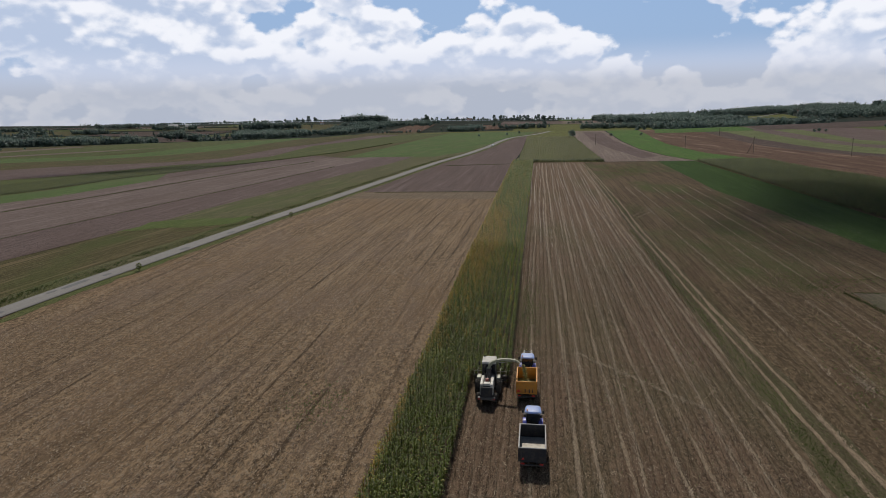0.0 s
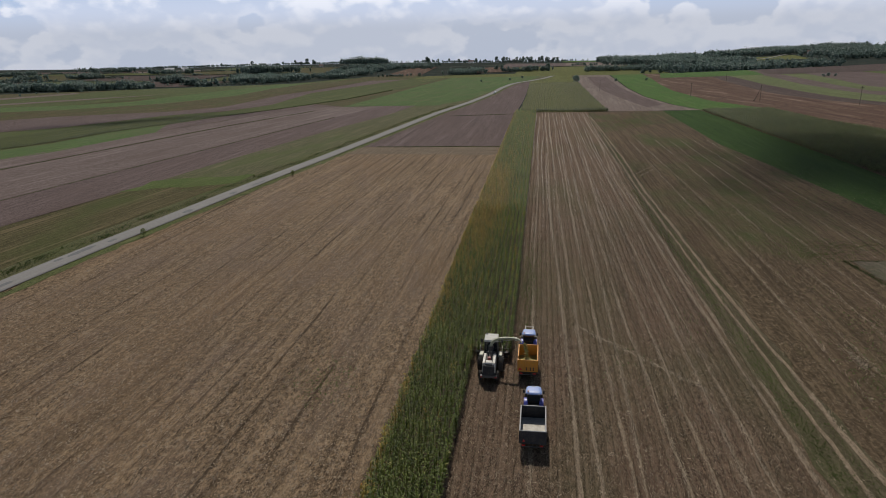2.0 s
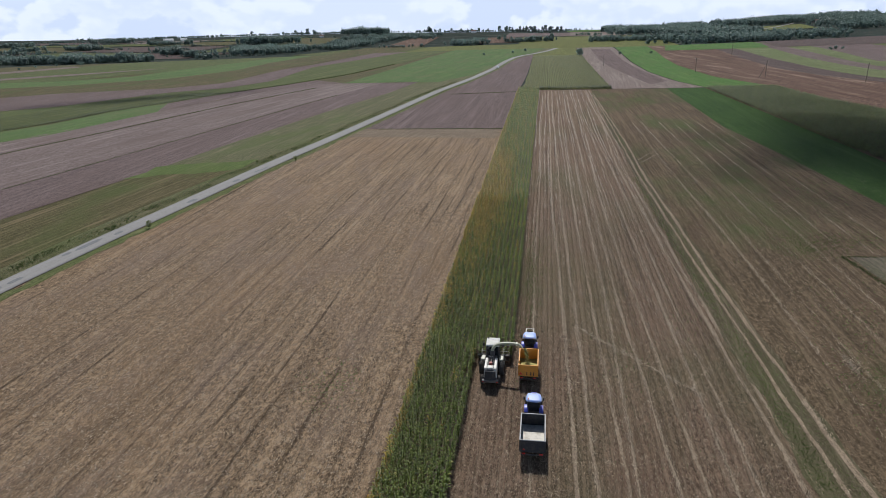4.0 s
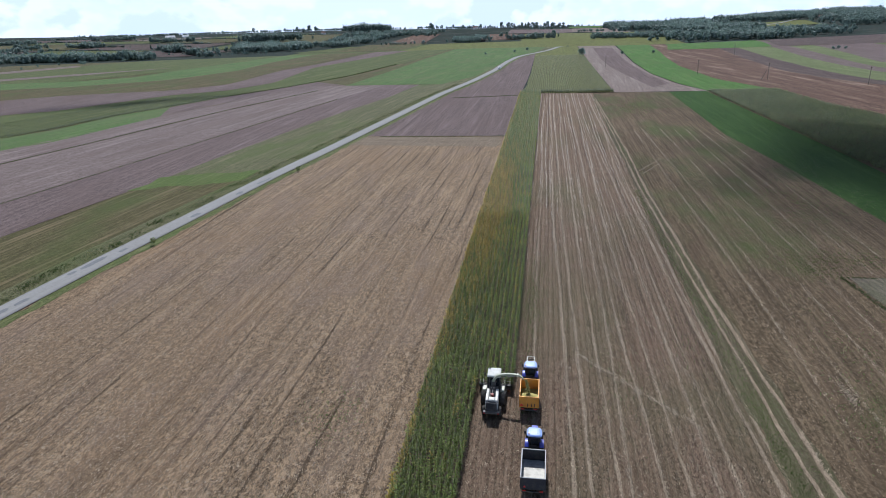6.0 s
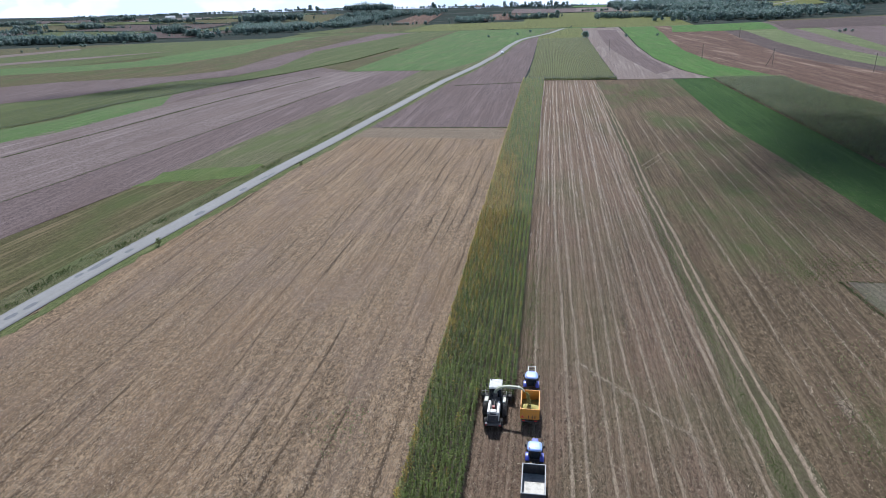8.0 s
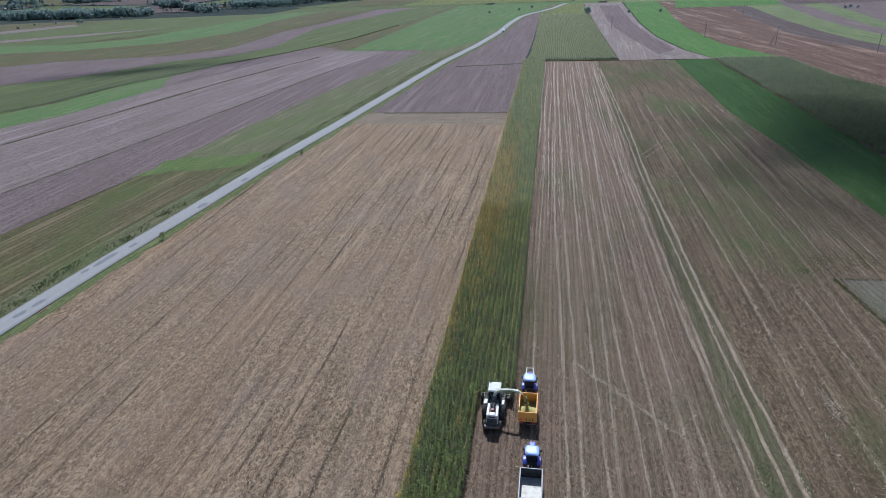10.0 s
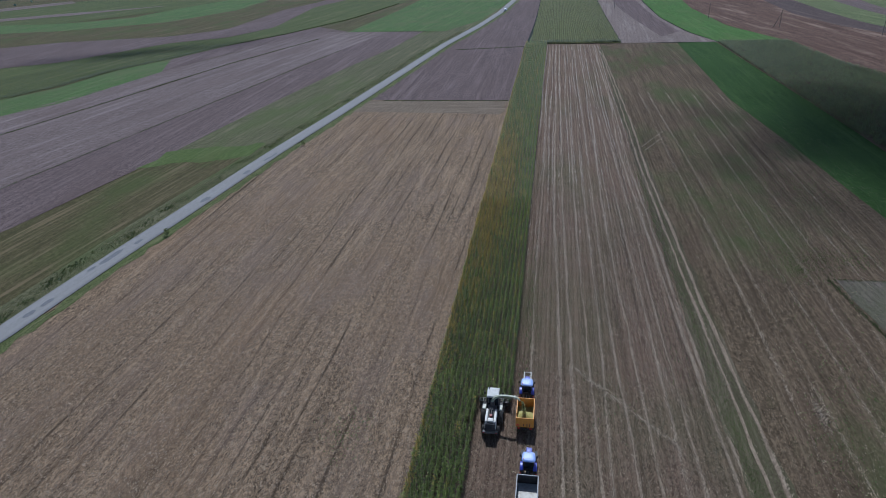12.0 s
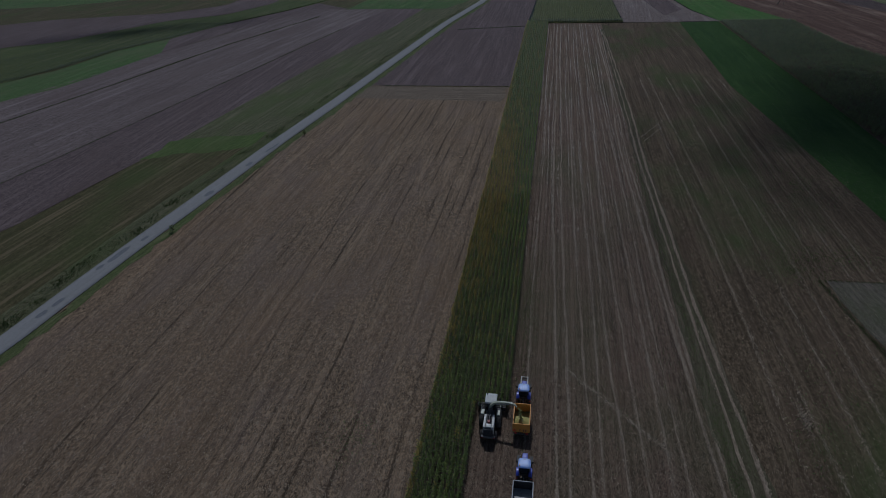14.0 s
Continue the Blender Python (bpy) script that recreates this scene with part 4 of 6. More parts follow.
line = along(ROAD, 2000)
line = line[(line[:, 1] > -10) & (line[:, 1] < 330)]
n = 9000
i = (len(line) * rng.random(n) ** 1.4).astype(int)
off = -3.0 - 4.0 * rng.random(n)
weeds("roadside_weeds", line[i, 0] + off, line[i, 1] + rng.normal(0, 0.5, n), 0.34, M["verge_weed"], "rough olive weeds and tall grass along the road")
n = 3600
i = (len(line) * rng.random(n) ** 1.7).astype(int)
t = line[i, 1]
ok = np.sin(t * 0.9) + np.sin(t * 0.37 + 1) + np.sin(t * 2.3) + rng.normal(0, 0.7, n) > 0.25
i = i[ok]
n = len(i)
weeds("roadside_weeds", line[i, 0] - 5.0 + 1.0 * np.sin(line[i, 1] * 0.21) + rng.normal(0, 0.8, n), line[i, 1] + rng.normal(0, 0.6, n), 0.68, M["crop_dark"], "dark clumps of tall weeds at the meadow's edge")
i = rng.integers(0, len(line), 2600)
weeds("roadside_weeds", line[i, 0] + rng.uniform(2.6, 4.9, 2600), line[i, 1] + rng.normal(0, 0.5, 2600), 0.3, M["verge_weed"], "low grass tufts beside the stubble")
n = 4500
y = -46 + 190 * rng.random(n) ** 1.4
weeds("track_grass", 0.5 * (run_of(TRACK_LEFT, y) + run_of(TRACK_RIGHT, y)) + rng.normal(0, 0.34, n), y, 0.2, M["grass_blade"], "green grass along the field track")
n = 3800
y = -46 + 130 * rng.random(n) ** 1.5
weeds("track_grass", run_of(TRACK_LEFT, y) - 1.3 + rng.normal(0, 0.5, n), y, 0.3, M["grass_blade"], "weeds beside the field track")
x, y = [], []
for cx, cy, rx, ry, n in [(-19.6, -15.8, 1.6, 3.0, 260), (2.3, 14, 0.8, 14, 900), (4, 25, 2, 10, 300), (14, -8, 1.5, 4, 60), (24, 5, 1.2, 6, 80), (43, 228, 5, 16, 1500), (63, 78, 5, 9, 900), (57, 39, 7, 2.6, 800), (50, 34, 3, 3, 400), (40, -12, 2, 6, 300), (46, 0, 4, 10, 500), (62, -12, 6, 8, 500), (50, 60, 8, 20, 700)]:
    x.append(rng.normal(cx, rx, n))
    y.append(rng.normal(cy, ry, n))
weeds("weed_patches", np.concatenate(x), np.concatenate(y), 0.32, M["grass_blade"], "patches of green weeds in the stubble")

n = 4500
y = rng.normal(88, 7, n)
weeds("fresh_tufts", -86 + 0.12 * (y - 60) - 22 * rng.random(n) ** 0.8, y, 0.2, M["grass_blade"], "fresh green grass tufts beside the road")

weeds("stubble_weeds", weeds_at[:, 0], weeds_at[:, 1], 0.2, M["grass_blade"], "scattered small green weeds between the stubble rows")


def balk(line, n, label, size=0.5):
    """A grown-over furrow between two strips of field."""
    q = along(line, 600)[rng.integers(0, 600, n)]
    return weeds("field_balk", q[:, 0] + rng.normal(0, 0.25, n), q[:, 1] + rng.normal(0, 0.25, n), size, M["crop_dark"], label)


balk([(-150, 10), (-139, 63), (-133, 103), (-124, 163), (-109, 268)], 3600, "thin grassy balk between ploughed strips", 0.36)
balk([(-200, 50), (-182, 115), (-172, 162), (-158, 235), (-136, 311)], 4080, "thin grassy balk between ploughed strips", 0.50)
balk([(-57, 156), (-11, 156.5)], 1008, "grassy balk at the end of the cereal stubble", 0.43)
balk([(-45, 264), (-11, 272)], 624, "grassy balk across the ploughed field", 0.50)
balk([(-188, 296), (-168, 335), (-143, 407), (-129, 501)], 2640, "grassy balk below the olive strip", 0.72)
balk([(54.4, 30.4), (100, 31)], 720, "grassy edge of the ploughed patch", 0.36)
balk([(53.6, 30.4), (55.2, 18), (57.8, 0), (61, -30)], 1500, "grassy edge of the ploughed patch", 0.36)


# ---- trees ----
def leaf_cloud(rng, balls, count, size):
    """Leaf sprays over a set of uneven balls: (count, 4, 3)."""
    balls = np.array(balls, float)
    i = rng.choice(len(balls), count, p=balls[:, 3] ** 2 / (balls[:, 3] ** 2).sum())
    d = rng.normal(0, 1, (count, 3))
    d /= np.linalg.norm(d, axis=1)[:, None]
    r = balls[i, 3] * rng.uniform(0.72, 1.08, count)
    c = balls[i, :3] + d * r[:, None] * np.array([1, 1, 0.85])
    a = rng.normal(0, 1, (count, 3))
    a /= np.linalg.norm(a, axis=1)[:, None]
    b = np.cross(a, d + rng.normal(0, 0.4, (count, 3)))
    b /= np.linalg.norm(b, axis=1)[:, None] + 1e-9
    s = size * rng.uniform(0.5, 1.3, (count, 1))
    a, b = a * s, b * s * 0.7
    return np.stack([c - a, c - b * 0.9, c + a, c + b], 1)


def branch_quads(p0, p1, r0, r1, n=6):
    p0, p1 = np.array(p0, float), np.array(p1, float)
    d = (p1 - p0) / np.linalg.norm(p1 - p0)
    u = np.cross(d, (0.3, 1, 0.2))
    u /= np.linalg.norm(u)
    w = np.cross(d, u)
    a = np.arange(n + 1) * 2 * np.pi / n
    ring = np.cos(a)[:, None] * u + np.sin(a)[:, None] * w
    lo, hi = p0 + ring * r0, p1 + ring * r1
    return np.stack([lo[:-1], lo[1:], hi[1:], hi[:-1]], 1)


def tree(rng, height, wide, sprays=520, kind="round", mat="leaf", label="", name="tree"):
    root = tagged(new(name), label, "tree", group="trees on the far land")
    bole = height * (0.22 if kind == "round" else 0.12)
    if kind == "bush":
        bole = 0.1
    limbs = [branch_quads((0, 0, -0.5), (0, 0, height * 0.6), 0.035 * height ** 0.9, 0.012 * height)]
    balls = []
    if kind == "cone":
        for k in range(9):
            z = bole + (height - bole) * (k + 0.5) / 9
            balls.append((rng.normal(0, 0.05 * wide), rng.normal(0, 0.05 * wide), z, wide * 0.5 * (1.02 - (k + 0.5) / 9) + 0.25))
    else:
        for k in range(11):
            a, q = rng.random() * 6.28, rng.random() ** 0.6
            z = bole + (height - bole) * rng.uniform(0.22, 0.84)
            reach = wide * 0.36 * q * (1.15 - 0.6 * abs((z - bole) / (height - bole) - 0.45))
            c = (reach * np.cos(a), reach * np.sin(a), z)
            balls.append((*c, wide * rng.uniform(0.15, 0.25)))
            limbs.append(branch_quads((0, 0, bole + (z - bole) * 0.3), c, 0.012 * height, 0.004 * height, 5))
        balls.append((0, 0, height * 0.86, wide * 0.16))
    trunk = quad_object("trunk", np.concatenate(limbs), M["bark"])
    crown = quad_object("crown", leaf_cloud(rng, balls, sprays, 0.075 * (height + wide) * 0.5), M[mat])
    trunk.parent = crown.parent = root
    return root


def crown_lump(r, ball, rings=3, round_=6):
    """The closed inner mass of a far crown: an uneven skin of quads."""
    th = np.linspace(0.12, 2.7, rings + 1)[:, None]
    ph = (np.arange(round_) * 2 * np.pi / round_)[None]
    rad = ball[3] * 0.66 * r.uniform(0.6, 1.15, (rings + 1, round_))
    p = np.stack([rad * np.sin(th) * np.cos(ph), rad * np.sin(th) * np.sin(ph), rad * np.cos(th) * 0.95 + 0 * ph], -1) + np.array(ball[:3])
    q = np.roll(p, -1, 1)
    return np.stack([p[:-1], p[1:], q[1:], q[:-1]], 2).reshape(-1, 4, 3)


def wood(name, spots, label, mats=("leaf",), sprays=34, h=(9, 15), seed=1):
    """A wood too far off to count its trees: uneven stands within (x0, x1, y0, y1, trees), one mesh."""
    r = np.random.default_rng(seed)
    out = []
    for x0, x1, y0, y1, n in spots:
        a, b = r.uniform(0, 6.28, 2)
        for k in range(int(n * 3.2)):
            u, v = r.uniform(-1, 1, 2)
            edge = 0.82 + 0.16 * np.sin(3 * np.arctan2(v, u) + a) + 0.12 * np.sin(7 * np.arctan2(v, u) + b)
            if abs(u) ** 3 + abs(v) ** 3 > edge ** 3 and r.random() < 0.85:
                continue
            x, y = (x0 + x1) / 2 + u * (x1 - x0) / 2, (y0 + y1) / 2 + v * (y1 - y0) / 2
            swell = 0.5 + 0.25 * np.sin(x * 0.043 + a) + 0.25 * np.sin(x * 0.11 + y * 0.05 + b)
            H = h[0] + (h[1] - h[0]) * np.clip(0.65 * swell + 0.35 * r.random() + r.normal(0, 0.12), 0, 1.15)
            W = H * r.uniform(0.55, 0.95)
            balls = [(r.normal(0, W * 0.12), r.normal(0, W * 0.12), H * q, W * 0.5 * g) for q, g in ((0.32, 0.95), (0.58, 0.85), (0.83, 0.5))]
            foot = np.array([x, y, float(land(x, y))])
            out.append(leaf_cloud(r, balls, sprays, 0.075 * H) + foot)
            for q in balls[:2]:
                out.append(crown_lump(r, q) + foot)
            out.append(branch_quads((x, y, float(land(x, y)) - 1), (x, y, float(land(x, y)) + H * 0.6), 0.3, 0.15, 4))
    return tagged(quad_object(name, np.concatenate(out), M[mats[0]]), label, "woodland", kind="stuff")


# ---- cumulus clouds above the view; two placed to shade fields, two added extra ----
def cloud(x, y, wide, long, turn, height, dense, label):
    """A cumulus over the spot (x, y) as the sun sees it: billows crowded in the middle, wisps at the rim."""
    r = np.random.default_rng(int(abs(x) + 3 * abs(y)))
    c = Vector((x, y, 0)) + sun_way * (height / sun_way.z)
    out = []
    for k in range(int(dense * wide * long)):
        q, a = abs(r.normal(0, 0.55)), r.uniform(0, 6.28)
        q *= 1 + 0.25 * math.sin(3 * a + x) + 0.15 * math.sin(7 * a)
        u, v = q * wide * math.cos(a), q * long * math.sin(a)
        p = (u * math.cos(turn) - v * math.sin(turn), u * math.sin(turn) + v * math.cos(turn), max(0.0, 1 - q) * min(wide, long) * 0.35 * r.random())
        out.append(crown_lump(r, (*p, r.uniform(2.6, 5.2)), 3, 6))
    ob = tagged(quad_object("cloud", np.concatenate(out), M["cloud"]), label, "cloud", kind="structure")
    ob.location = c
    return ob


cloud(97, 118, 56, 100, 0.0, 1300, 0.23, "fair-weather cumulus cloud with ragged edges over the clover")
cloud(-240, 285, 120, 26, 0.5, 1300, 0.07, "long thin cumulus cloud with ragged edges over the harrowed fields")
# two more clouds added out of view, their shade clear of the seen fields
cloud(-760, -420, 120, 90, 0.4, 1300, 0.12, "added unseen cumulus cloud with ragged edges behind the fields")
cloud(640, -520, 150, 90, 1.0, 1300, 0.12, "added unseen cumulus cloud with ragged edges far from the field")

# ---- far slope: strips of field, woods, trees, houses ----
strip("field_far_brown", [(-95, 1560), (-95, 1760)], [(62, 1540), (66, 1740)], M["plough"], "brown far field below the trees", lift=0.5, step_length=20)
strip("field_far_green", [(60, 1790), (60, 1900)], [(190, 1790), (190, 1900)], M["bright"], "pale green far field", lift=0.6, step_length=20)
strip("field_far_red", [(-335, 1290), (-325, 1560)], [(-250, 1290), (-262, 1600)], M["red"], "reddish far field between the woods", lift=0.5, step_length=20)
strip("field_far_meadow", [(-640, 1380), (-640, 1640)], [(-510, 1380), (-530, 1640)], M["meadow"], "olive far meadow between woods", lift=0.5, step_length=20)
strip("field_far_stubble", [(-135, 1330), (-135, 1540)], [(-60, 1330), (-66, 1540)], M["red"], "reddish far stubble", lift=0.5, step_length=20)
strip("field_far_olive", [(-50, 1260), (-50, 1520)], [(130, 1260), (130, 1500)], M["olive"], "olive far field", lift=0.5, step_length=20)
strip("field_far_stripe", [(60, 1560), (66, 1760)], [(190, 1500), (190, 1760)], M["pale"], "pale brown far field", lift=0.5, step_length=20)
strip("field_far_clearing", [(440, 1480), (450, 1640)], [(585, 1490), (600, 1640)], M["olive"], "pale olive clearing below the forest", lift=0.5, step_length=20)
strip("track_far", [(458, 1520), (520, 1580), (600, 1690), (640, 1700)], [(464, 1517), (527, 1576), (606, 1686), (645, 1695)], M["asphalt"], "pale track climbing to the houses", "track", lift=0.9, step_length=12)

for i, (x0, x1, y0, y1, mat, label) in enumerate([
        (-1500, -1120, 1080, 1230, "darkplough", "dark brown valley field"), (-1100, -860, 1060, 1240, "dull", "dull green valley field"), (-850, -660, 1070, 1230, "darkplough", "dark brown valley field"),
        (-1400, -1060, 1250, 1420, "meadow", "olive-brown valley field"), (-1040, -760, 1260, 1420, "darkplough", "dark ploughed valley field"), (-740, -660, 1250, 1430, "dull", "dull green valley field"),
        (-1350, -960, 1440, 1530, "dull", "dull green field on the far side"), (-940, -760, 1440, 1560, "meadow", "olive-brown field on the far side"), (-1500, -1120, 1545, 1690, "darkplough", "dark field on the far side"),
        (-1100, -920, 1545, 1640, "pale", "pale stubble on the far side"), (-900, -640, 1580, 1690, "dull", "dull green field on the far side"),
        (-480, -130, 900, 1112, "dull", "dull green field below the crest"), (-125, 60, 900, 1112, "midgreen", "green field below the crest"), (65, 330, 900, 1108, "palegreen", "pale green field below the crest"), (335, 620, 900, 1150, "meadow", "olive field below the crest"), (-260, 35, 1110, 1262, "olive", "olive far field below the crest"), (-400, -265, 1115, 1290, "meadow", "olive-brown far field below the crest")]):
    strip("field_valley", [(x0, y0), (x0 + 30, y1)], [(x1, y0 + 12), (x1 + 22, y1 + 8)], M[mat], label, lift=0.5, step_length=20)
strip("field_far_tan", [(40, 1110), (40, 1490)], [(240, 1110), (225, 1490)], M["olive"], "olive field behind the crest", lift=0.45, step_length=20)
strip("field_far_brown_left", [(-470, 1120), (-400, 1250)], [(-120, 1120), (-130, 1260)], M["dull"], "dull green far field behind the crest", lift=0.45, step_length=20)

# the leaf colour of these woods carries some distance haze
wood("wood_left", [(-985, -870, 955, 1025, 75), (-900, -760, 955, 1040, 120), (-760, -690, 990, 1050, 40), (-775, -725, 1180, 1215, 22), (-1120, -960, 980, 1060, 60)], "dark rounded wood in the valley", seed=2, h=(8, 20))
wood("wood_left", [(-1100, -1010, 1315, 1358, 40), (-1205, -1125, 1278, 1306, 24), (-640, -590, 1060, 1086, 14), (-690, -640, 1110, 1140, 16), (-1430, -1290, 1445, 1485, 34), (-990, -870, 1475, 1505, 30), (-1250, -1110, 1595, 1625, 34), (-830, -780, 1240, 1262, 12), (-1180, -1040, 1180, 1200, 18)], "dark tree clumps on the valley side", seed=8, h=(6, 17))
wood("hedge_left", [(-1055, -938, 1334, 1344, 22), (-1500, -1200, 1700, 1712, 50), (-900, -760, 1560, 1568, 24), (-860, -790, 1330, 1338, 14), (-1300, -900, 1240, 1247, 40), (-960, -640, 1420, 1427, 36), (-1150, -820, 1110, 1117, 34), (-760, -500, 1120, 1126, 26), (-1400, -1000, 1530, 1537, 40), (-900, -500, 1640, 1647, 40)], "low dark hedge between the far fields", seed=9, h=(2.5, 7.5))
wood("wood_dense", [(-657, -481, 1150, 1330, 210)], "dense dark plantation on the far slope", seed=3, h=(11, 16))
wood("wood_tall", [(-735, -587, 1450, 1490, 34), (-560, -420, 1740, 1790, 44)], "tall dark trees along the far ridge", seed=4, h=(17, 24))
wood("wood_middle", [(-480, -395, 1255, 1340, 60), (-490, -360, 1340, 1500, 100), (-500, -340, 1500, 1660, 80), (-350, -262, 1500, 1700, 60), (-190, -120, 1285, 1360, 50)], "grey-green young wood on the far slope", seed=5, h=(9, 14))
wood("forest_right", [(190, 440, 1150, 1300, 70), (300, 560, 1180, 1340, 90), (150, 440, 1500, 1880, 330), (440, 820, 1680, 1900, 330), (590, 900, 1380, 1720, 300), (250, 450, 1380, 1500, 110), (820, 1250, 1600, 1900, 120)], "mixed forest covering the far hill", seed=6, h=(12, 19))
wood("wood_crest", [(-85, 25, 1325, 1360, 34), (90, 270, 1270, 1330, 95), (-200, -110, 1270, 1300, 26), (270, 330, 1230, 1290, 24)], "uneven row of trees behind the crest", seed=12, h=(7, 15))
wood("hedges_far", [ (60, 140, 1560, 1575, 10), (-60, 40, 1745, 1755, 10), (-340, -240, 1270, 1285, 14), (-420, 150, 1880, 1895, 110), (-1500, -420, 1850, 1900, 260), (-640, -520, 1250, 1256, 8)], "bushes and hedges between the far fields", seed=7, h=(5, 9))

tr = np.random.default_rng(11)
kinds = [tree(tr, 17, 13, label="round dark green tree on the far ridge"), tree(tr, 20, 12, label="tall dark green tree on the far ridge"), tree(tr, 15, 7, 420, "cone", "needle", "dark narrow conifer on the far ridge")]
for j, k in enumerate(kinds):
    k.matrix_world = Matrix.Translation(at(-640 - 22 * j, 1745 + 9 * j, -0.3))
spots = [(-314, 1756, 1.25)]
spots += [(-234 + 15 * i + tr.normal(0, 3), 1850 + tr.normal(0, 8), tr.uniform(0.55, 0.8)) for i in range(6)]
spots += [(-121 + 8.5 * i + tr.normal(0, 3), 1868 + tr.normal(0, 8), tr.uniform(0.6, 1.15)) for i in range(11)]
spots += [(-33 + 8 * i + tr.normal(0, 3), 1880 + tr.normal(0, 8), tr.uniform(0.6, 1.0)) for i in range(12)]
spots += [(-350 + 12 * i + tr.normal(0, 4), 1850 + tr.normal(0, 10), tr.uniform(0.35, 0.7)) for i in range(8)]
spots += [(-1000 + 62 * i + tr.normal(0, 20), 1820 + tr.normal(0, 20), tr.uniform(0.4, 0.8)) for i in range(7)]
spots += [(-96, 1380, 0.8), (-84, 1372, 0.7), (-70, 1368, 0.85), (-20, 1350, 0.6), (15, 1345, 0.8), (100, 1310, 0.7), (150, 1300, 0.7), (-560, 1490, 0.5), (-870, 1300, 0.7), (-690, 1330, 0.6)]
for i, (x, y, s) in enumerate(spots):
    copy_thing(kinds[i % 3], pose(0, 0, 0)).matrix_world = Matrix.Translation(at(x, y, -0.4)) @ Matrix.Rotation(i * 1.7, 4, "Z") @ Matrix.Scale(s, 4)

bush = tree(tr, 5.5, 6.0, 380, "bush", "leaf", "round dark green bush standing alone in the fields", "bush")
bush.matrix_world = Matrix.Translation(at(35, 552, -0.2)) @ Matrix.Scale(1.35, 4)
for i, (x, y, s) in enumerate([(72, 560, 0.6), (101, 566, 0.55), (240, 528, 0.5), (245, 530, 0.6), (250, 528, 0.5), (312, 560, 0.5), (-601, 712, 1.0), (-590, 706, 0.9), (-636, 716, 0.7), (-655, 700, 0.6), (-558, 742, 0.9), (-58, 596, 0.45), (-30, 620, 0.5), (-660, 640, 0.6), (-640, 655, 0.6), (-18, 650, 0.6)]):
    copy_thing(bush, pose(0, 0, 0)).matrix_world = Matrix.Translation(at(x, y, -0.2)) @ Matrix.Rotation(i * 2.1, 4, "Z") @ Matrix.Scale(s, 4)

# shrubs by the road
shrub = tree(tr, 1.9, 2.6, 170, "bush", "weed", "thin twiggy shrub on the road verge", "shrub")
shrub.matrix_world = Matrix.Translation(at(-76.2, 37.5)) @ Matrix.Scale(0.8, 4)
for x, y, s in [(-68.6, 100.8, 0.8), (-79.5, 98, 0.5), (-78, 105, 0.45), (-69, 170, 0.5)]:
    copy_thing(shrub, pose(0, 0, 0)).matrix_world = Matrix.Translation(at(x, y)) @ Matrix.Scale(s, 4)

# ---- building blocks for machines ----
def box(bm, x0, x1, y0, y1, z0, z1, taper=(1.0, 1.0), bevel=0.0):
    """A block, its top scaled by taper in x and y about its middle."""
    cx, cy = (x0 + x1) / 2, (y0 + y1) / 2
    v = []
    for z, (sx, sy) in ((z0, (1, 1)), (z1, taper)):
        for x, y in ((x0, y0), (x1, y0), (x1, y1), (x0, y1)):
            v.append(bm.verts.new((cx + (x - cx) * sx, cy + (y - cy) * sy, z)))
    fs = [bm.faces.new([v[i] for i in q]) for q in ((3, 2, 1, 0), (4, 5, 6, 7), (0, 1, 5, 4), (1, 2, 6, 5), (2, 3, 7, 6), (3, 0, 4, 7))]
    if bevel:
        edges = list({e for f in fs for e in f.edges})
        bmesh.ops.bevel(bm, geom=edges, offset=bevel, segments=2, affect="EDGES", profile=0.6)
    return bm


def bar(bm, p, q, r, n=8, r2=None):
    """A round bar from p to q."""
    p, q = Vector(p), Vector(q)
    d = q - p
    res = bmesh.ops.create_cone(bm, cap_ends=True, segments=n, radius1=r, radius2=r if r2 is None else r2, depth=d.length)
    m = Matrix.Translation((p + q) / 2) @ d.to_track_quat("Z", "Y").to_matrix().to_4x4()
    bmesh.ops.transform(bm, matrix=m, verts=res["verts"])
    return bm


def duct(bm, points, sizes, n=4):
    """A closed duct through points with (half width, half height) at each."""
    rings = []
    for i, p in enumerate(points):
        p = Vector(p)
        d = (Vector(points[min(i + 1, len(points) - 1)]) - Vector(points[max(i - 1, 0)])).normalized()
        s = d.cross(Vector((0, 1, 0.001))).normalized()
        u = s.cross(d).normalized()
        w, h = sizes[i]
        rings.append([bm.verts.new(p + s * h * a + u * w * b) for a, b in ((-1, -1), (1, -1), (1, 1), (-1, 1))])
    for a, b in zip(rings, rings[1:]):
        for k in range(4):
            bm.faces.new((a[k], a[(k + 1) % 4], b[(k + 1) % 4], b[k]))
    bm.faces.new(rings[0][::-1])
    bm.faces.new(rings[-1])
    return bm


def lathe(bm, profile, n=28, axis="X", centre=(0, 0, 0)):
    """Turns (offset along the axis, radius) round the axis."""
    rings = []
    for k in range(n):
        a = 2 * math.pi * k / n
        rings.append([bm.verts.new((o + centre[0], centre[1] + r * math.cos(a), centre[2] + r * math.sin(a))) for o, r in profile])
    for k in range(n):
        a, b = rings[k], rings[(k + 1) % n]
        for i in range(len(profile) - 1):
            bm.faces.new((a[i], a[i + 1], b[i + 1], b[i]))
    return bm


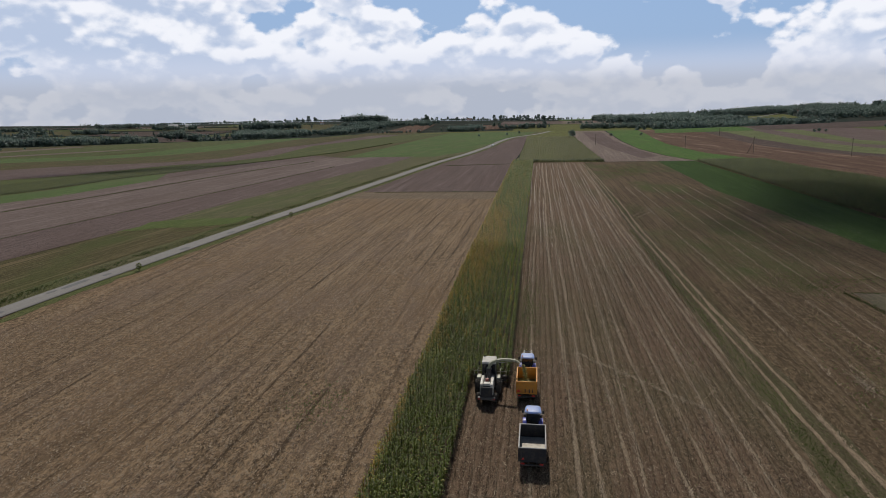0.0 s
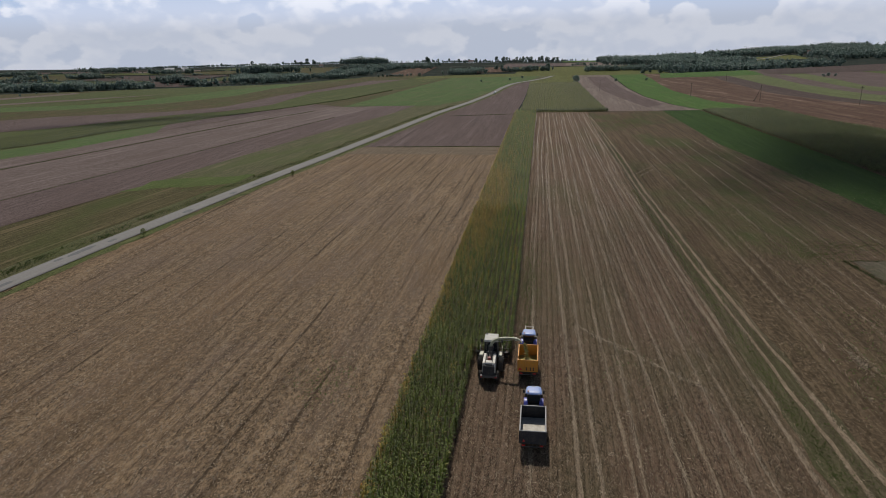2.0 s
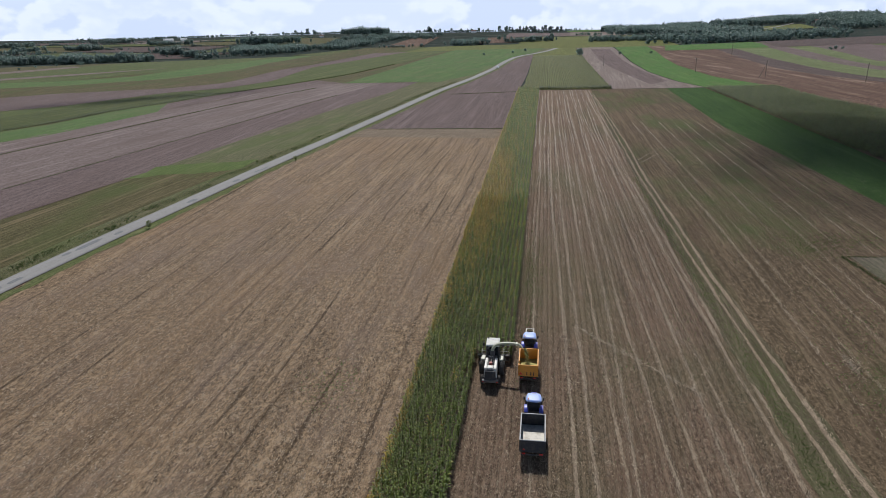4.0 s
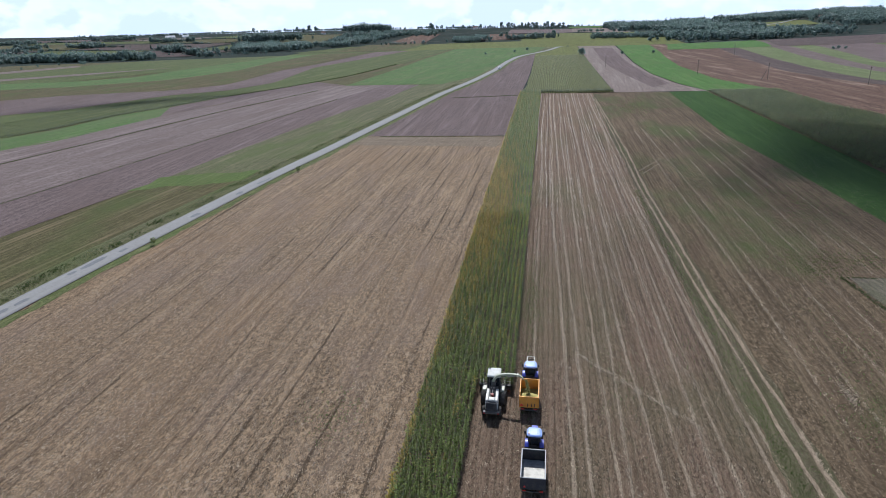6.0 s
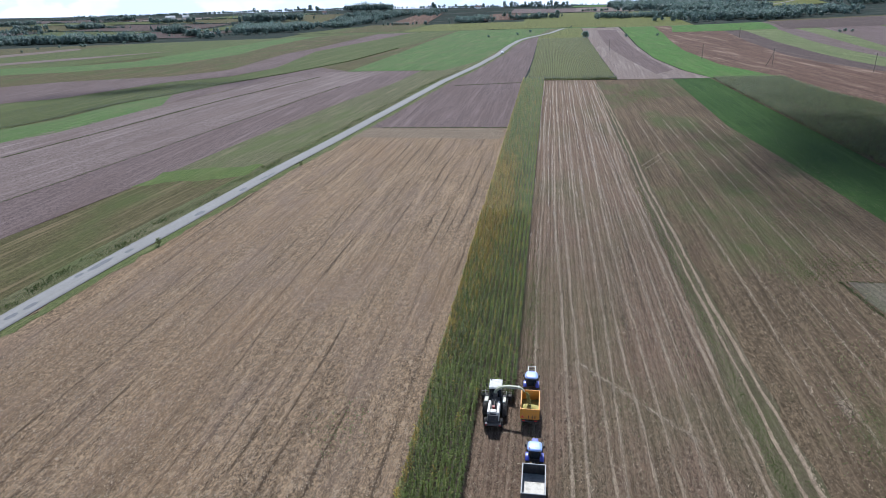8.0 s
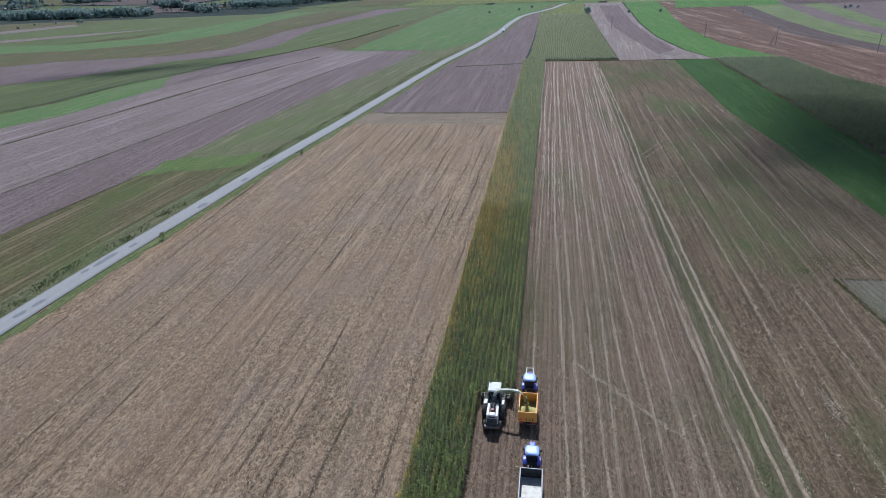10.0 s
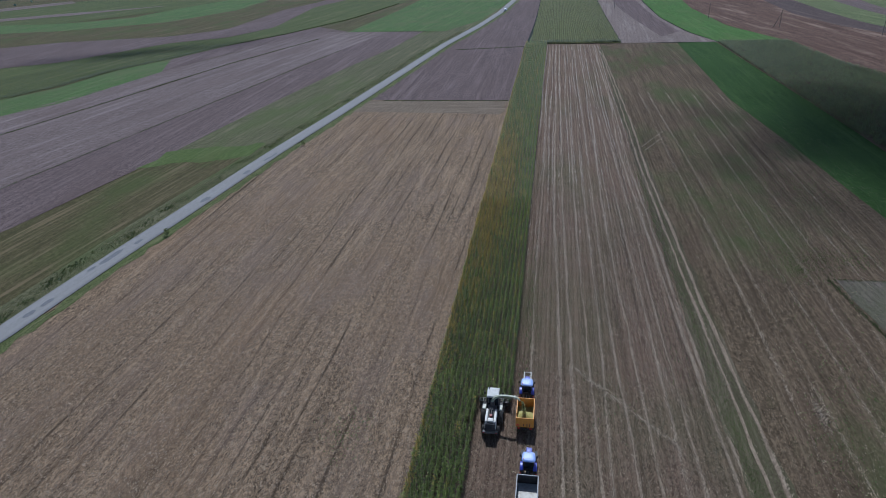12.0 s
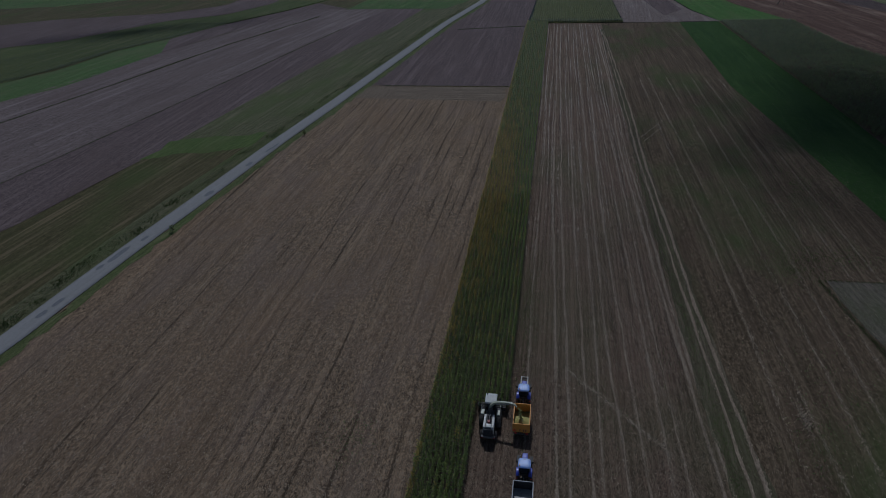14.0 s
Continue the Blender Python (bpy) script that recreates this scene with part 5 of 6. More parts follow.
def part(name, bm, mat, parent, label="", smooth=False):
    me = bpy.data.meshes.new(name)
    bmesh.ops.recalc_face_normals(bm, faces=bm.faces)
    bm.to_mesh(me)
    bm.free()
    me.materials.append(mat)
    if smooth:
        me.polygons.foreach_set("use_smooth", [True] * len(me.polygons))
        me.set_sharp_from_angle(angle=radians(40))
    ob = new(name, me)
    ob.parent = parent
    if label:
        tagged(ob, label)
    return ob


def B():
    return bmesh.new()


def wheel(parent, x, y, r, w, rim_mat, lugs=18):
    """Axle hub, tyre with lugs, dished rim."""
    s = 1 if x > 0 else -1
    hub = part("wheel", lathe(B(), [(-w * 0.3, 0.001), (-w * 0.3, r * 0.16), (w * 0.34, r * 0.16), (w * 0.34, 0.001)], 12, centre=(x, y, r)), M["black"], parent)
    bm = lathe(B(), [(-w * 0.42, r * 0.56), (-w * 0.5, r * 0.72), (-w * 0.47, r * 0.9), (-w * 0.3, r * 0.955), (w * 0.3, r * 0.955), (w * 0.47, r * 0.9), (w * 0.5, r * 0.72), (w * 0.42, r * 0.56)], 32, centre=(x, y, r))
    for k in range(lugs):
        for side in (-1, 1):
            a = 2 * math.pi * (k + 0.25 * side) / lugs
            c = bm.verts[:]
            res = bmesh.ops.create_cube(bm, size=1.0)
            m = Matrix.Translation((x + side * w * 0.22, y, r)) @ Matrix.Rotation(a, 4, "X") @ Matrix.Translation((0, 0, r * 0.965)) @ Matrix.Rotation(side * 0.6, 4, "Z") @ Matrix.Diagonal((w * 0.5, 0.055 * r * 1.3, r * 0.07, 1))
            bmesh.ops.transform(bm, matrix=m, verts=res["verts"])
    part("tyre", bm, M["rubber"], hub, smooth=False)
    part("rim", lathe(B(), [(s * w * 0.3, 0.001), (s * w * 0.22, r * 0.25), (s * w * 0.12, r * 0.5), (s * w * 0.42, r * 0.58), (-s * w * 0.42, r * 0.58)], 24, centre=(x, y, r)), rim_mat, hub, smooth=True)
    return hub


def lamp(parent, name, x, y, z, w, h, mat):
    return part(name, box(B(), x - w / 2, x + w / 2, y - 0.03, y + 0.03, z - h / 2, z + h / 2, bevel=0.01), mat, parent)


# ---- tractors ----
def tractor(label, loader):
    t = tagged(new("tractor"), label, "tractor", group="tractors hauling trailers")
    part("chassis", box(B(), -0.3, 0.3, -0.9, 2.7, 0.55, 0.95, bevel=0.03), M["black"], t)
    bm = box(B(), -0.42, 0.42, 0.62, 2.75, 0.95, 1.62, (0.86, 0.97), 0.07)
    box(bm, -0.34, 0.34, 2.70, 2.86, 0.9, 1.45, (0.9, 0.6), 0.05)
    part("bonnet", bm, M["blue"], t, "blue engine bonnet", True)
    for s in (-1, 1):
        bm = B()
        for k in range(5):
            box(bm, s * 0.425 - 0.012, s * 0.425 + 0.012, 1.0 + 0.22 * k, 1.16 + 0.22 * k, 1.1, 1.4)
        part("bonnet_vent", bm, M["black"], t, "black louvred vent")
    part("exhaust", bar(bar(B(), (0.5, 0.72, 1.2), (0.5, 0.72, 2.55), 0.055), (0.5, 0.72, 1.5), (0.5, 0.72, 2.1), 0.09), M["black"], t, "upright black exhaust", True)
    # cab: posts, panes, roof
    bm = B()
    for x, y in ((-0.72, -0.72), (0.72, -0.72), (-0.6, 0.62), (0.6, 0.62)):
        bar(bm, (x, y, 1.0), (x * 0.96, y * 0.96, 2.62), 0.045, 6)
    box(bm, -0.74, 0.74, -0.74, 0.64, 1.0, 1.12, bevel=0.02)
    box(bm, -0.74, 0.74, -0.76, -0.70, 1.1, 1.35)
    part("cab_frame", bm, M["black"], t)
    part("rear_window", box(B(), -0.66, 0.66, -0.73, -0.71, 1.36, 2.55), M["glass"], t)
    part("windscreen", box(B(), -0.56, 0.56, 0.60, 0.62, 1.2, 2.55), M["glass"], t)
    for s in (-1, 1):
        part("side_window", box(B(), s * 0.69 - 0.01, s * 0.69 + 0.01, -0.66, 0.56, 1.15, 2.55, (1, 1)), M["glass"], t)
    part("seat", box(box(B(), -0.26, 0.26, -0.35, 0.15, 1.12, 1.5, bevel=0.05), -0.25, 0.25, -0.42, -0.3, 1.5, 2.05, bevel=0.05), M["black"], t)
    # domed roof: rounded in plan, higher in the middle, with pressed ribs
    bm = B()
    rings = []
    for z, g in ((2.58, 0.93), (2.62, 1.0), (2.72, 1.0), (2.79, 0.93), (2.83, 0.72), (2.85, 0.35)):
        ring = []
        for k in range(28):
            a = 2 * math.pi * k / 28
            c, d = math.cos(a), math.sin(a)
            u, v = math.copysign(abs(c) ** 0.42, c), math.copysign(abs(d) ** 0.42, d)
            ring.append(bm.verts.new((0.86 * g * u * (1 - 0.07 * v), -0.06 + 0.84 * g * v, z)))
        rings.append(ring)
    for lo, hi in zip(rings, rings[1:]):
        for k in range(28):
            bm.faces.new((lo[k], lo[(k + 1) % 28], hi[(k + 1) % 28], hi[k]))
    bm.faces.new(rings[0][::-1]), bm.faces.new(rings[-1])
    roof = part("cab_roof", bm, M["roof_blue"], t, "pale blue rounded cab roof", True)
    for k in range(4):
        part("roof_rib", box(B(), -0.47 + 0.27 * k, -0.34 + 0.27 * k, -0.5, 0.4, 2.80, 2.868, (0.8, 0.9), 0.012), M["roof_blue"], roof)
    part("roof_hatch", box(B(), -0.26, 0.26, 0.42, 0.6, 2.79, 2.835, (0.9, 0.9), 0.012), M["rim_grey"], roof, "grey roof vent")
    for x in (-0.6, 0.6):
        lamp(t, "work_lamp", x, -0.88, 2.66, 0.2, 0.11, M["rim_grey"])
        lamp(t, "work_lamp", x, 0.77, 2.66, 0.2, 0.11, M["rim_grey"])
    part("beacon", bar(B(), (-0.62, -0.6, 2.8), (-0.62, -0.6, 2.98), 0.07, 10), M["lamp_amber"], t, "amber roof beacon", True)
    for s in (-1, 1):
        # fender over the rear wheel
        bm = B()
        prev = None
        for k in range(9):
            a = radians(-10 + 150 * k / 8)
            y, z = -0.45 - 0.98 * math.cos(math.pi - a), 0.85 + 0.98 * math.sin(a)
            cur = [bm.verts.new((s * x, y, zz)) for x, zz in ((0.62, z), (1.08, z - 0.02), (1.08, z - 0.07), (0.62, z - 0.05))]
            if prev:
                for i in range(4):
                    bm.faces.new((prev[i], prev[(i + 1) % 4], cur[(i + 1) % 4], cur[i]))
            else:
                bm.faces.new(cur)
            prev = cur
        bm.faces.new(prev[::-1])
        part("rear_fender", bm, M["blue"], t, "blue rear mudguard", True)
        lamp(t, "tail_lamp", s * 0.98, -1.38, 1.15, 0.2, 0.12, M["lamp_red"])
        bm = box(B(), s * 0.86 - 0.22, s * 0.86 + 0.22, 1.45, 2.5, 1.24, 1.29, bevel=0.02)
        part("front_fender", bm, M["black"], t)
        wheel(t, s * 0.83, -0.45, 0.86, 0.5, M["rim_grey"], 20)
        wheel(t, s * 0.82, 1.98, 0.62, 0.4, M["rim_grey"], 16)
        bm = bar(B(), (s * 0.75, 0.55, 2.1), (s * 1.1, 0.7, 2.15), 0.02, 6)
        m = part("mirror_arm", bm, M["black"], t)
        part("mirror", box(B(), s * 1.1 - 0.1, s * 1.1 + 0.1, 0.68, 0.73, 1.85, 2.25, bevel=0.02), M["black"], m)
        for z in (0.5, 0.85):
            part("step", box(B(), s * 0.84 - 0.14, s * 0.84 + 0.14, 0.5, 0.8, z, z + 0.04), M["black"], t)
    part("front_axle", bar(B(), (-0.75, 1.98, 0.62), (0.75, 1.98, 0.62), 0.09), M["black"], t)
    part("rear_axle", bar(B(), (-0.75, -0.45, 0.86), (0.75, -0.45, 0.86), 0.14), M["black"], t)
    part("front_weight", box(B(), -0.4, 0.4, 2.86, 3.1, 0.5, 0.9, bevel=0.04), M["black"], t)
    bm = bar(bar(B(), (-0.4, -0.95, 0.7), (-0.42, -1.75, 0.55), 0.035), (0.4, -0.95, 0.7), (0.42, -1.75, 0.55), 0.035)
    bar(bm, (0, -0.95, 1.1), (0, -1.4, 0.9), 0.03)
    box(bm, -0.06, 0.06, -1.75, -0.85, 0.42, 0.5)
    part("hitch", bm, M["steel"], t)
    if loader:
        for s in (-1, 1):
            bm = duct(B(), [(s * 0.52, 0.75, 1.75), (s * 0.52, 1.5, 2.15), (s * 0.5, 2.6, 2.35), (s * 0.5, 3.3, 1.95), (s * 0.5, 3.55, 1.3)], [(0.07, 0.07)] * 3 + [(0.06, 0.06)] * 2)
            part("loader_arm", bm, M["white"], t, "off-white front loader arm")
            part("loader_post", box(B(), s * 0.52 - 0.07, s * 0.52 + 0.07, 0.68, 0.86, 0.8, 1.85, bevel=0.02), M["white"], t)
            part("loader_ram", bar(bar(B(), (s * 0.5, 0.9, 1.1), (s * 0.5, 1.7, 1.65), 0.05), (s * 0.5, 1.7, 1.65), (s * 0.5, 2.35, 2.1), 0.03), M["steel"], t)
        part("loader_bar", bar(B(), (-0.55, 3.2, 2.0), (0.55, 3.2, 2.0), 0.05), M["white"], t)
        part("loader_carrier", box(box(B(), -0.6, 0.6, 3.5, 3.56, 1.0, 1.1), -0.6, 0.6, 3.5, 3.56, 1.35, 1.45), M["black"], t)
    return t


front_tractor = tractor("blue farm tractor with an off-white front loader, hauling the orange trailer", True)
front_tractor.matrix_world = Matrix.Translation(at(2.85, -6.4)) @ Matrix.Scale(0.91, 4)
rear_tractor = tractor("blue farm tractor with a pale blue roof, hauling the grey trailer", False)
rear_tractor.matrix_world = Matrix.Translation(at(3.62, -19.9)) @ Matrix.Scale(0.91, 4)


# ---- trailers ----
def trailer(label, length, width, floor, rim, wall_mat, inner, rails, tandem):
    t = tagged(new("tipping_trailer"), label, "trailer", group="trailers behind the tractors")
    w, L = width / 2, length / 2
    th = 0.05
    bm = B()
    for s in (-1, 1):
        box(bm, s * 0.42 - 0.06, s * 0.42 + 0.06, -L + 0.1, L - 0.05, floor - 0.24, floor - 0.06)
    for k in range(5):
        y = -L + 0.3 + k * (length - 0.6) / 4
        box(bm, -w + 0.05, w - 0.05, y - 0.04, y + 0.04, floor - 0.15, floor - 0.065)
    part("chassis", bm, M["black"], t)
    part("floor", box(B(), -w + th, w - th, -L + th, L - th, floor - 0.06, floor), inner, t)
    for s in (-1, 1):
        side = part("side_panel", box(B(), s * (w - th / 2) - th / 2, s * (w - th / 2) + th / 2, -L, L, floor - 0.06, rim), wall_mat, t)
        n = 6
        for k in range(n):
            y = -L + 0.1 + k * (length - 0.2) / (n - 1)
            part("stake", box(B(), s * (w + 0.03) - 0.03, s * (w + 0.03) + 0.03, y - 0.05, y + 0.05, floor - 0.1, rim - 0.08, bevel=0.01), wall_mat, side)
        part("top_rail", box(B(), s * w - 0.06, s * w + 0.06, -L - 0.02, L + 0.02, rim, rim + 0.08, bevel=0.015), rails, t)
    part("front_panel", box(B(), -w + th, w - th, L - th, L, floor - 0.06, rim), wall_mat, t)
    gate = part("tailgate", box(B(), -w + th, w - th, -L, -L + th, floor - 0.06, rim), wall_mat, t)
    for k in range(4):
        x = -w + 0.2 + k * (width - 0.4) / 3
        part("tailgate_rib", box(B(), x - 0.05, x + 0.05, -L - 0.05, -L, floor, rim - 0.05, bevel=0.01), wall_mat, gate)
    for y in (-L, L - th):
        part("top_rail", box(B(), -w + 0.06, w - 0.06, y - 0.02, y + th + 0.02, rim, rim + 0.08, bevel=0.015), rails, t)
    part("drawbar", duct(duct(B(), [(-0.4, L - 0.3, floor - 0.18), (0, L + 1.55, 0.55)], [(0.06, 0.07)] * 2), [(0.4, L - 0.3, floor - 0.18), (0, L + 1.55, 0.55)], [(0.06, 0.07)] * 2), M["black"], t)
    part("bumper", box(B(), -w + 0.1, w - 0.1, -L + 0.02, -L + 0.12, 0.48, 0.62, bevel=0.02), M["black"], t)
    for s in (-1, 1):
        lamp(t, "tail_lamp", s * (w - 0.35), -L - 0.02, 0.72, 0.32, 0.14, M["lamp_red"])
        for y in tandem:
            wheel(t, s * (w - 0.28), y, 0.41, 0.34, M["rim_grey"], 14)
    for y in tandem:
        part("axle", bar(bar(B(), (-w + 0.3, y, 0.41), (w - 0.3, y, 0.41), 0.07), (0, y, 0.41), (0, y, floor - 0.1), 0.12), M["black"], t)
    return t


orange_trailer = trailer("orange tipping trailer half filled with chopped maize", 3.85, 2.16, 0.98, 2.3, M["orange"], M["orange"], M["orange"], (-1.15, 0.9))
orange_trailer.matrix_world = Matrix.Translation(at(2.87, -11.5))
bm = B()
front = [bm.verts.new((-0.85 + 0.28 * math.sin(q), -1.985, 1.28 + 0.2 * math.cos(q))) for q in (0, 2.094, 4.189)]
back = [bm.verts.new(v.co + Vector((0, -0.03, 0))) for v in front]
bm.faces.new(front), bm.faces.new(back[::-1])
for k in range(3):
    bm.faces.new((front[k], front[(k + 1) % 3], back[(k + 1) % 3], back[k]))
part("warning_triangle", bm, M["lamp_red"], orange_trailer, "red warning triangle")
for x in (-0.15, 0.3, 0.62):
    part("bar_mark", box(B(), x - 0.05, x + 0.05, -2.0, -1.975, 1.1, 1.5), M["black"], orange_trailer)
grey_trailer = trailer("dark grey tipping trailer, empty but for pale dust", 4.3, 2.36, 0.95, 2.2, M["grey"], M["floor_pale"], M["rim_grey"], (-0.95, 0.35))
grey_trailer.matrix_world = Matrix.Translation(at(3.62, -24.65))
part("warning_triangle", bar(B(), (-0.8, -2.21, 1.2), (-0.8, -2.17, 1.2), 0.14, 3), M["lamp_red"], grey_trailer, "red warning triangle")

# load in the orange trailer: a heap of chopped maize
n = 26
gx, gy = np.meshgrid(np.linspace(-1.01, 1.01, n), np.linspace(-1.86, 1.86, n))
pr = np.random.default_rng(8)
gz = 1.02 + 1.0 * np.exp(-((gx + 0.15) ** 2 / 0.75 + (gy + 0.75) ** 2 / 1.1)) + 0.22 * np.exp(-((gx - 0.5) ** 2 / 0.4 + (gy + 1.2) ** 2 / 0.5)) + pr.normal(0, 0.025, gx.shape)
v = np.stack([gx, gy, gz], -1).reshape(-1, 3)
f = np.array([(j * n + i, j * n + i + 1, (j + 1) * n + i + 1, (j + 1) * n + i) for j in range(n - 1) for i in range(n - 1)])
lo = np.concatenate([v, [[-1.01, -1.86, 0.985], [1.01, -1.86, 0.985], [1.01, 1.86, 0.985], [-1.01, 1.86, 0.985]]])
heap = tagged(quad_object("chopped_maize_heap", (lo, np.concatenate([f, [[n * n + 3, n * n + 2, n * n + 1, n * n]]])), M["silage"]), "yellow-green heap of chopped maize in the orange trailer", "load", kind="stuff")
heap.matrix_world = Matrix.Translation(at(2.87, -11.5))


# ---- the forage harvester ----
def harvester():
    h = tagged(new("forage_harvester"), "off-white self-propelled forage harvester with its spout swung over the trailer", "harvester")
    part("chassis", box(box(B(), -0.75, 0.75, -2.9, 1.6, 0.75, 1.2, bevel=0.03), -1.25, 1.25, -0.5, 0.6, 0.8, 1.15, bevel=0.03), M["black"], h)
    # engine body behind the cab: pale flanks, dark middle
    for s in (-1, 1):
        part("engine_panel", box(B(), s * 0.58 - 0.19, s * 0.58 + 0.19, -2.75, -0.2, 1.15, 2.45, (0.8, 0.97), 0.05), M["white"], h, "off-white engine side panel", True)
    part("engine_deck", box(B(), -0.42, 0.42, -2.7, 0.3, 1.15, 2.28, bevel=0.03), M["black"], h, "dark engine deck")
    part("deck_cover", box(B(), -0.4, 0.4, -2.72, -2.05, 2.28, 2.5, (0.9, 0.9), 0.04), M["white"], h, "off-white rear hood", True)
    part("air_intake", bar(B(), (0.0, -1.75, 2.25), (0.0, -1.75, 2.72), 0.2, 14), M["red_paint"], h, "dull red air filter housing", True)
    for x in (-0.16, 0.16):
        part("exhaust", bar(bar(B(), (x, -0.85, 2.2), (x, -0.85, 2.95), 0.1, 10), (x, -0.85, 2.95), (x, -1.25, 3.1), 0.08, 10), M["black"], h, "black exhaust pipe", True)
    part("front_hood", box(B(), -0.62, 0.62, -0.35, 0.75, 1.3, 2.25, (0.9, 1.0), 0.06), M["black"], h)
    # rear end: grille and counterweight
    g = part("rear_grille", box(B(), -0.66, 0.66, -3.0, -2.75, 1.0, 2.2, (0.95, 1), 0.03), M["black"], h, "dark radiator grille")
    for k in range(9):
        part("grille_slat", box(B(), -0.6, 0.6, -3.03, -3.0, 1.1 + 0.115 * k, 1.15 + 0.115 * k), M["grey"], g)
    part("counterweight", box(B(), -0.98, 0.98, -3.2, -2.8, 0.72, 1.02, bevel=0.06), M["dull_steel"], h, "dull grey rear counterweight", True)
    for s in (-1, 1):
        lamp(h, "tail_lamp", s * 0.85, -3.21, 0.87, 0.2, 0.12, M["lamp_red"])
        # platforms, tanks, steps and rails beside the body
        part("side_platform", box(B(), s * 1.12 - 0.26, s * 1.12 + 0.26, 0.25, 1.25, 1.55, 1.95, (0.9, 0.95), 0.05), M["beige"], h, "beige side box beside the cab", True)
        part("catwalk", box(B(), s * 1.1 - 0.28, s * 1.1 + 0.28, 1.2, 2.1, 1.5, 1.56), M["black"], h)
        bm = B()
        for y in (1.25, 2.05):
            bar(bm, (s * 1.36, y, 1.55), (s * 1.36, y, 2.4), 0.02, 6)
        bar(bm, (s * 1.36, 1.25, 2.4), (s * 1.36, 2.05, 2.4), 0.02, 6)
        part("handrail", bm, M["beige"], h)
        rails = part("ladder", bar(bar(B(), (s * 1.42, 1.49, 0.4), (s * 1.42, 1.49, 1.5), 0.025, 6), (s * 1.42, 1.86, 0.4), (s * 1.42, 1.86, 1.5), 0.025, 6), M["black"], h)
        for k in range(4):
            part("rung", box(B(), s * 1.42 - 0.12, s * 1.42 + 0.12, 1.5, 1.85, 0.45 + 0.28 * k, 0.49 + 0.28 * k), M["black"], rails)
        wheel(h, s * 1.22, 0.05, 0.9, 0.62, M["beige"], 20)
        wheel(h, s * 0.98, -2.25, 0.6, 0.4, M["beige"], 16)
        m = part("mirror_arm", bar(B(), (s * 0.8, 2.5, 2.6), (s * 1.25, 2.7, 2.75), 0.02, 6), M["black"], h)
        part("mirror", box(B(), s * 1.25 - 0.11, s * 1.25 + 0.11, 2.68, 2.73, 2.4, 2.85, bevel=0.02), M["black"], m)
    part("rear_axle", bar(B(), (-0.95, -2.25, 0.6), (0.95, -2.25, 0.6), 0.09), M["black"], h)
    # cab
    bm = B()
    for x, y in ((-0.78, 1.12), (0.78, 1.12), (-0.78, 2.6), (0.78, 2.6)):
        bar(bm, (x, y, 1.5), (x * 0.95, y, 3.4), 0.05, 6)
    box(bm, -0.82, 0.82, 1.05, 2.66, 1.4, 1.62, bevel=0.03)
    part("cab_frame", bm, M["black"], h)
    part("rear_window", box(B(), -0.72, 0.72, 1.1, 1.12, 2.0, 3.35), M["glass"], h)
    part("rear_wall", box(B(), -0.74, 0.74, 1.08, 1.13, 1.6, 2.0), M["black"], h)
    part("windscreen", box(B(), -0.74, 0.74, 2.6, 2.62, 1.65, 3.35), M["glass"], h)
    for s in (-1, 1):
        part("cab_door", box(B(), s * 0.77 - 0.01, s * 0.77 + 0.01, 1.2, 2.55, 1.62, 3.35), M["glass"], h)
    part("seat", box(box(B(), -0.27, 0.27, 1.5, 2.0, 1.62, 2.1, bevel=0.05), -0.26, 0.26, 1.45, 1.56, 2.1, 2.7, bevel=0.04), M["black"], h)
    roof = part("cab_roof", box(B(), -0.86, 0.86, 0.85, 2.85, 3.38, 3.6, (0.92, 0.93), 0.06), M["roof_cream"], h, "faded cream ribbed cab roof", True)
    for k in range(5):
        part("roof_rib", box(B(), -0.66 + 0.3 * k, -0.56 + 0.3 * k, 1.0, 2.7, 3.59, 3.63, bevel=0.01), M["roof_cream"], roof)
    part("beacon", bar(B(), (-0.6, 2.5, 3.62), (-0.6, 2.5, 3.82), 0.08, 10), M["black"], h)
    # spout: turret behind the cab, arch to the trailer, flap at its end
    part("spout_turret", bar(bar(B(), (0.0, 0.75, 2.2), (0.0, 0.75, 2.75), 0.3, 16), (0.0, 0.75, 2.75), (0.0, 0.75, 2.95), 0.36, 16), M["black"], h, smooth=True)
    pts = [(0.0, 0.75, 2.9), (0.12, 0.74, 3.3), (0.5, 0.70, 3.75), (1.0, 0.65, 4.0), (1.8, 0.58, 4.15), (2.6, 0.5, 4.18), (3.2, 0.42, 4.12)]
    part("spout", duct(B(), pts, [(0.2, 0.17), (0.19, 0.16), (0.17, 0.14), (0.16, 0.12), (0.15, 0.11), (0.15, 0.11), (0.15, 0.11)]), M["olive_paint"], h, "long olive discharge spout")
    part("spout_joint", box(B(), 2.95, 3.1, 0.25, 0.65, 4.0, 4.3, bevel=0.02), M["beige"], h)
    part("spout_flap", duct(B(), [(3.2, 0.42, 4.12), (3.5, 0.38, 4.0), (3.75, 0.32, 3.7)], [(0.15, 0.11), (0.16, 0.06), (0.15, 0.03)]), M["olive_paint"], h, "hinged end flap")
    part("spout_ram", bar(B(), (0.9, 0.5, 3.7), (2.6, 0.4, 4.0), 0.03, 6), M["steel"], h)
    # header: feed housing, frame, drums and crop dividers
    part("feed_housing", box(B(), -0.5, 0.5, 2.3, 3.0, 0.55, 1.3, bevel=0.04), M["black"], h)
    header = part("header_frame", box(box(B(), -1.95, 2.0, 2.75, 2.95, 0.75, 1.05, bevel=0.03), -1.95, 2.0, 2.85, 3.6, 0.3, 0.45, bevel=0.03), M["black"], h, "dark maize header")
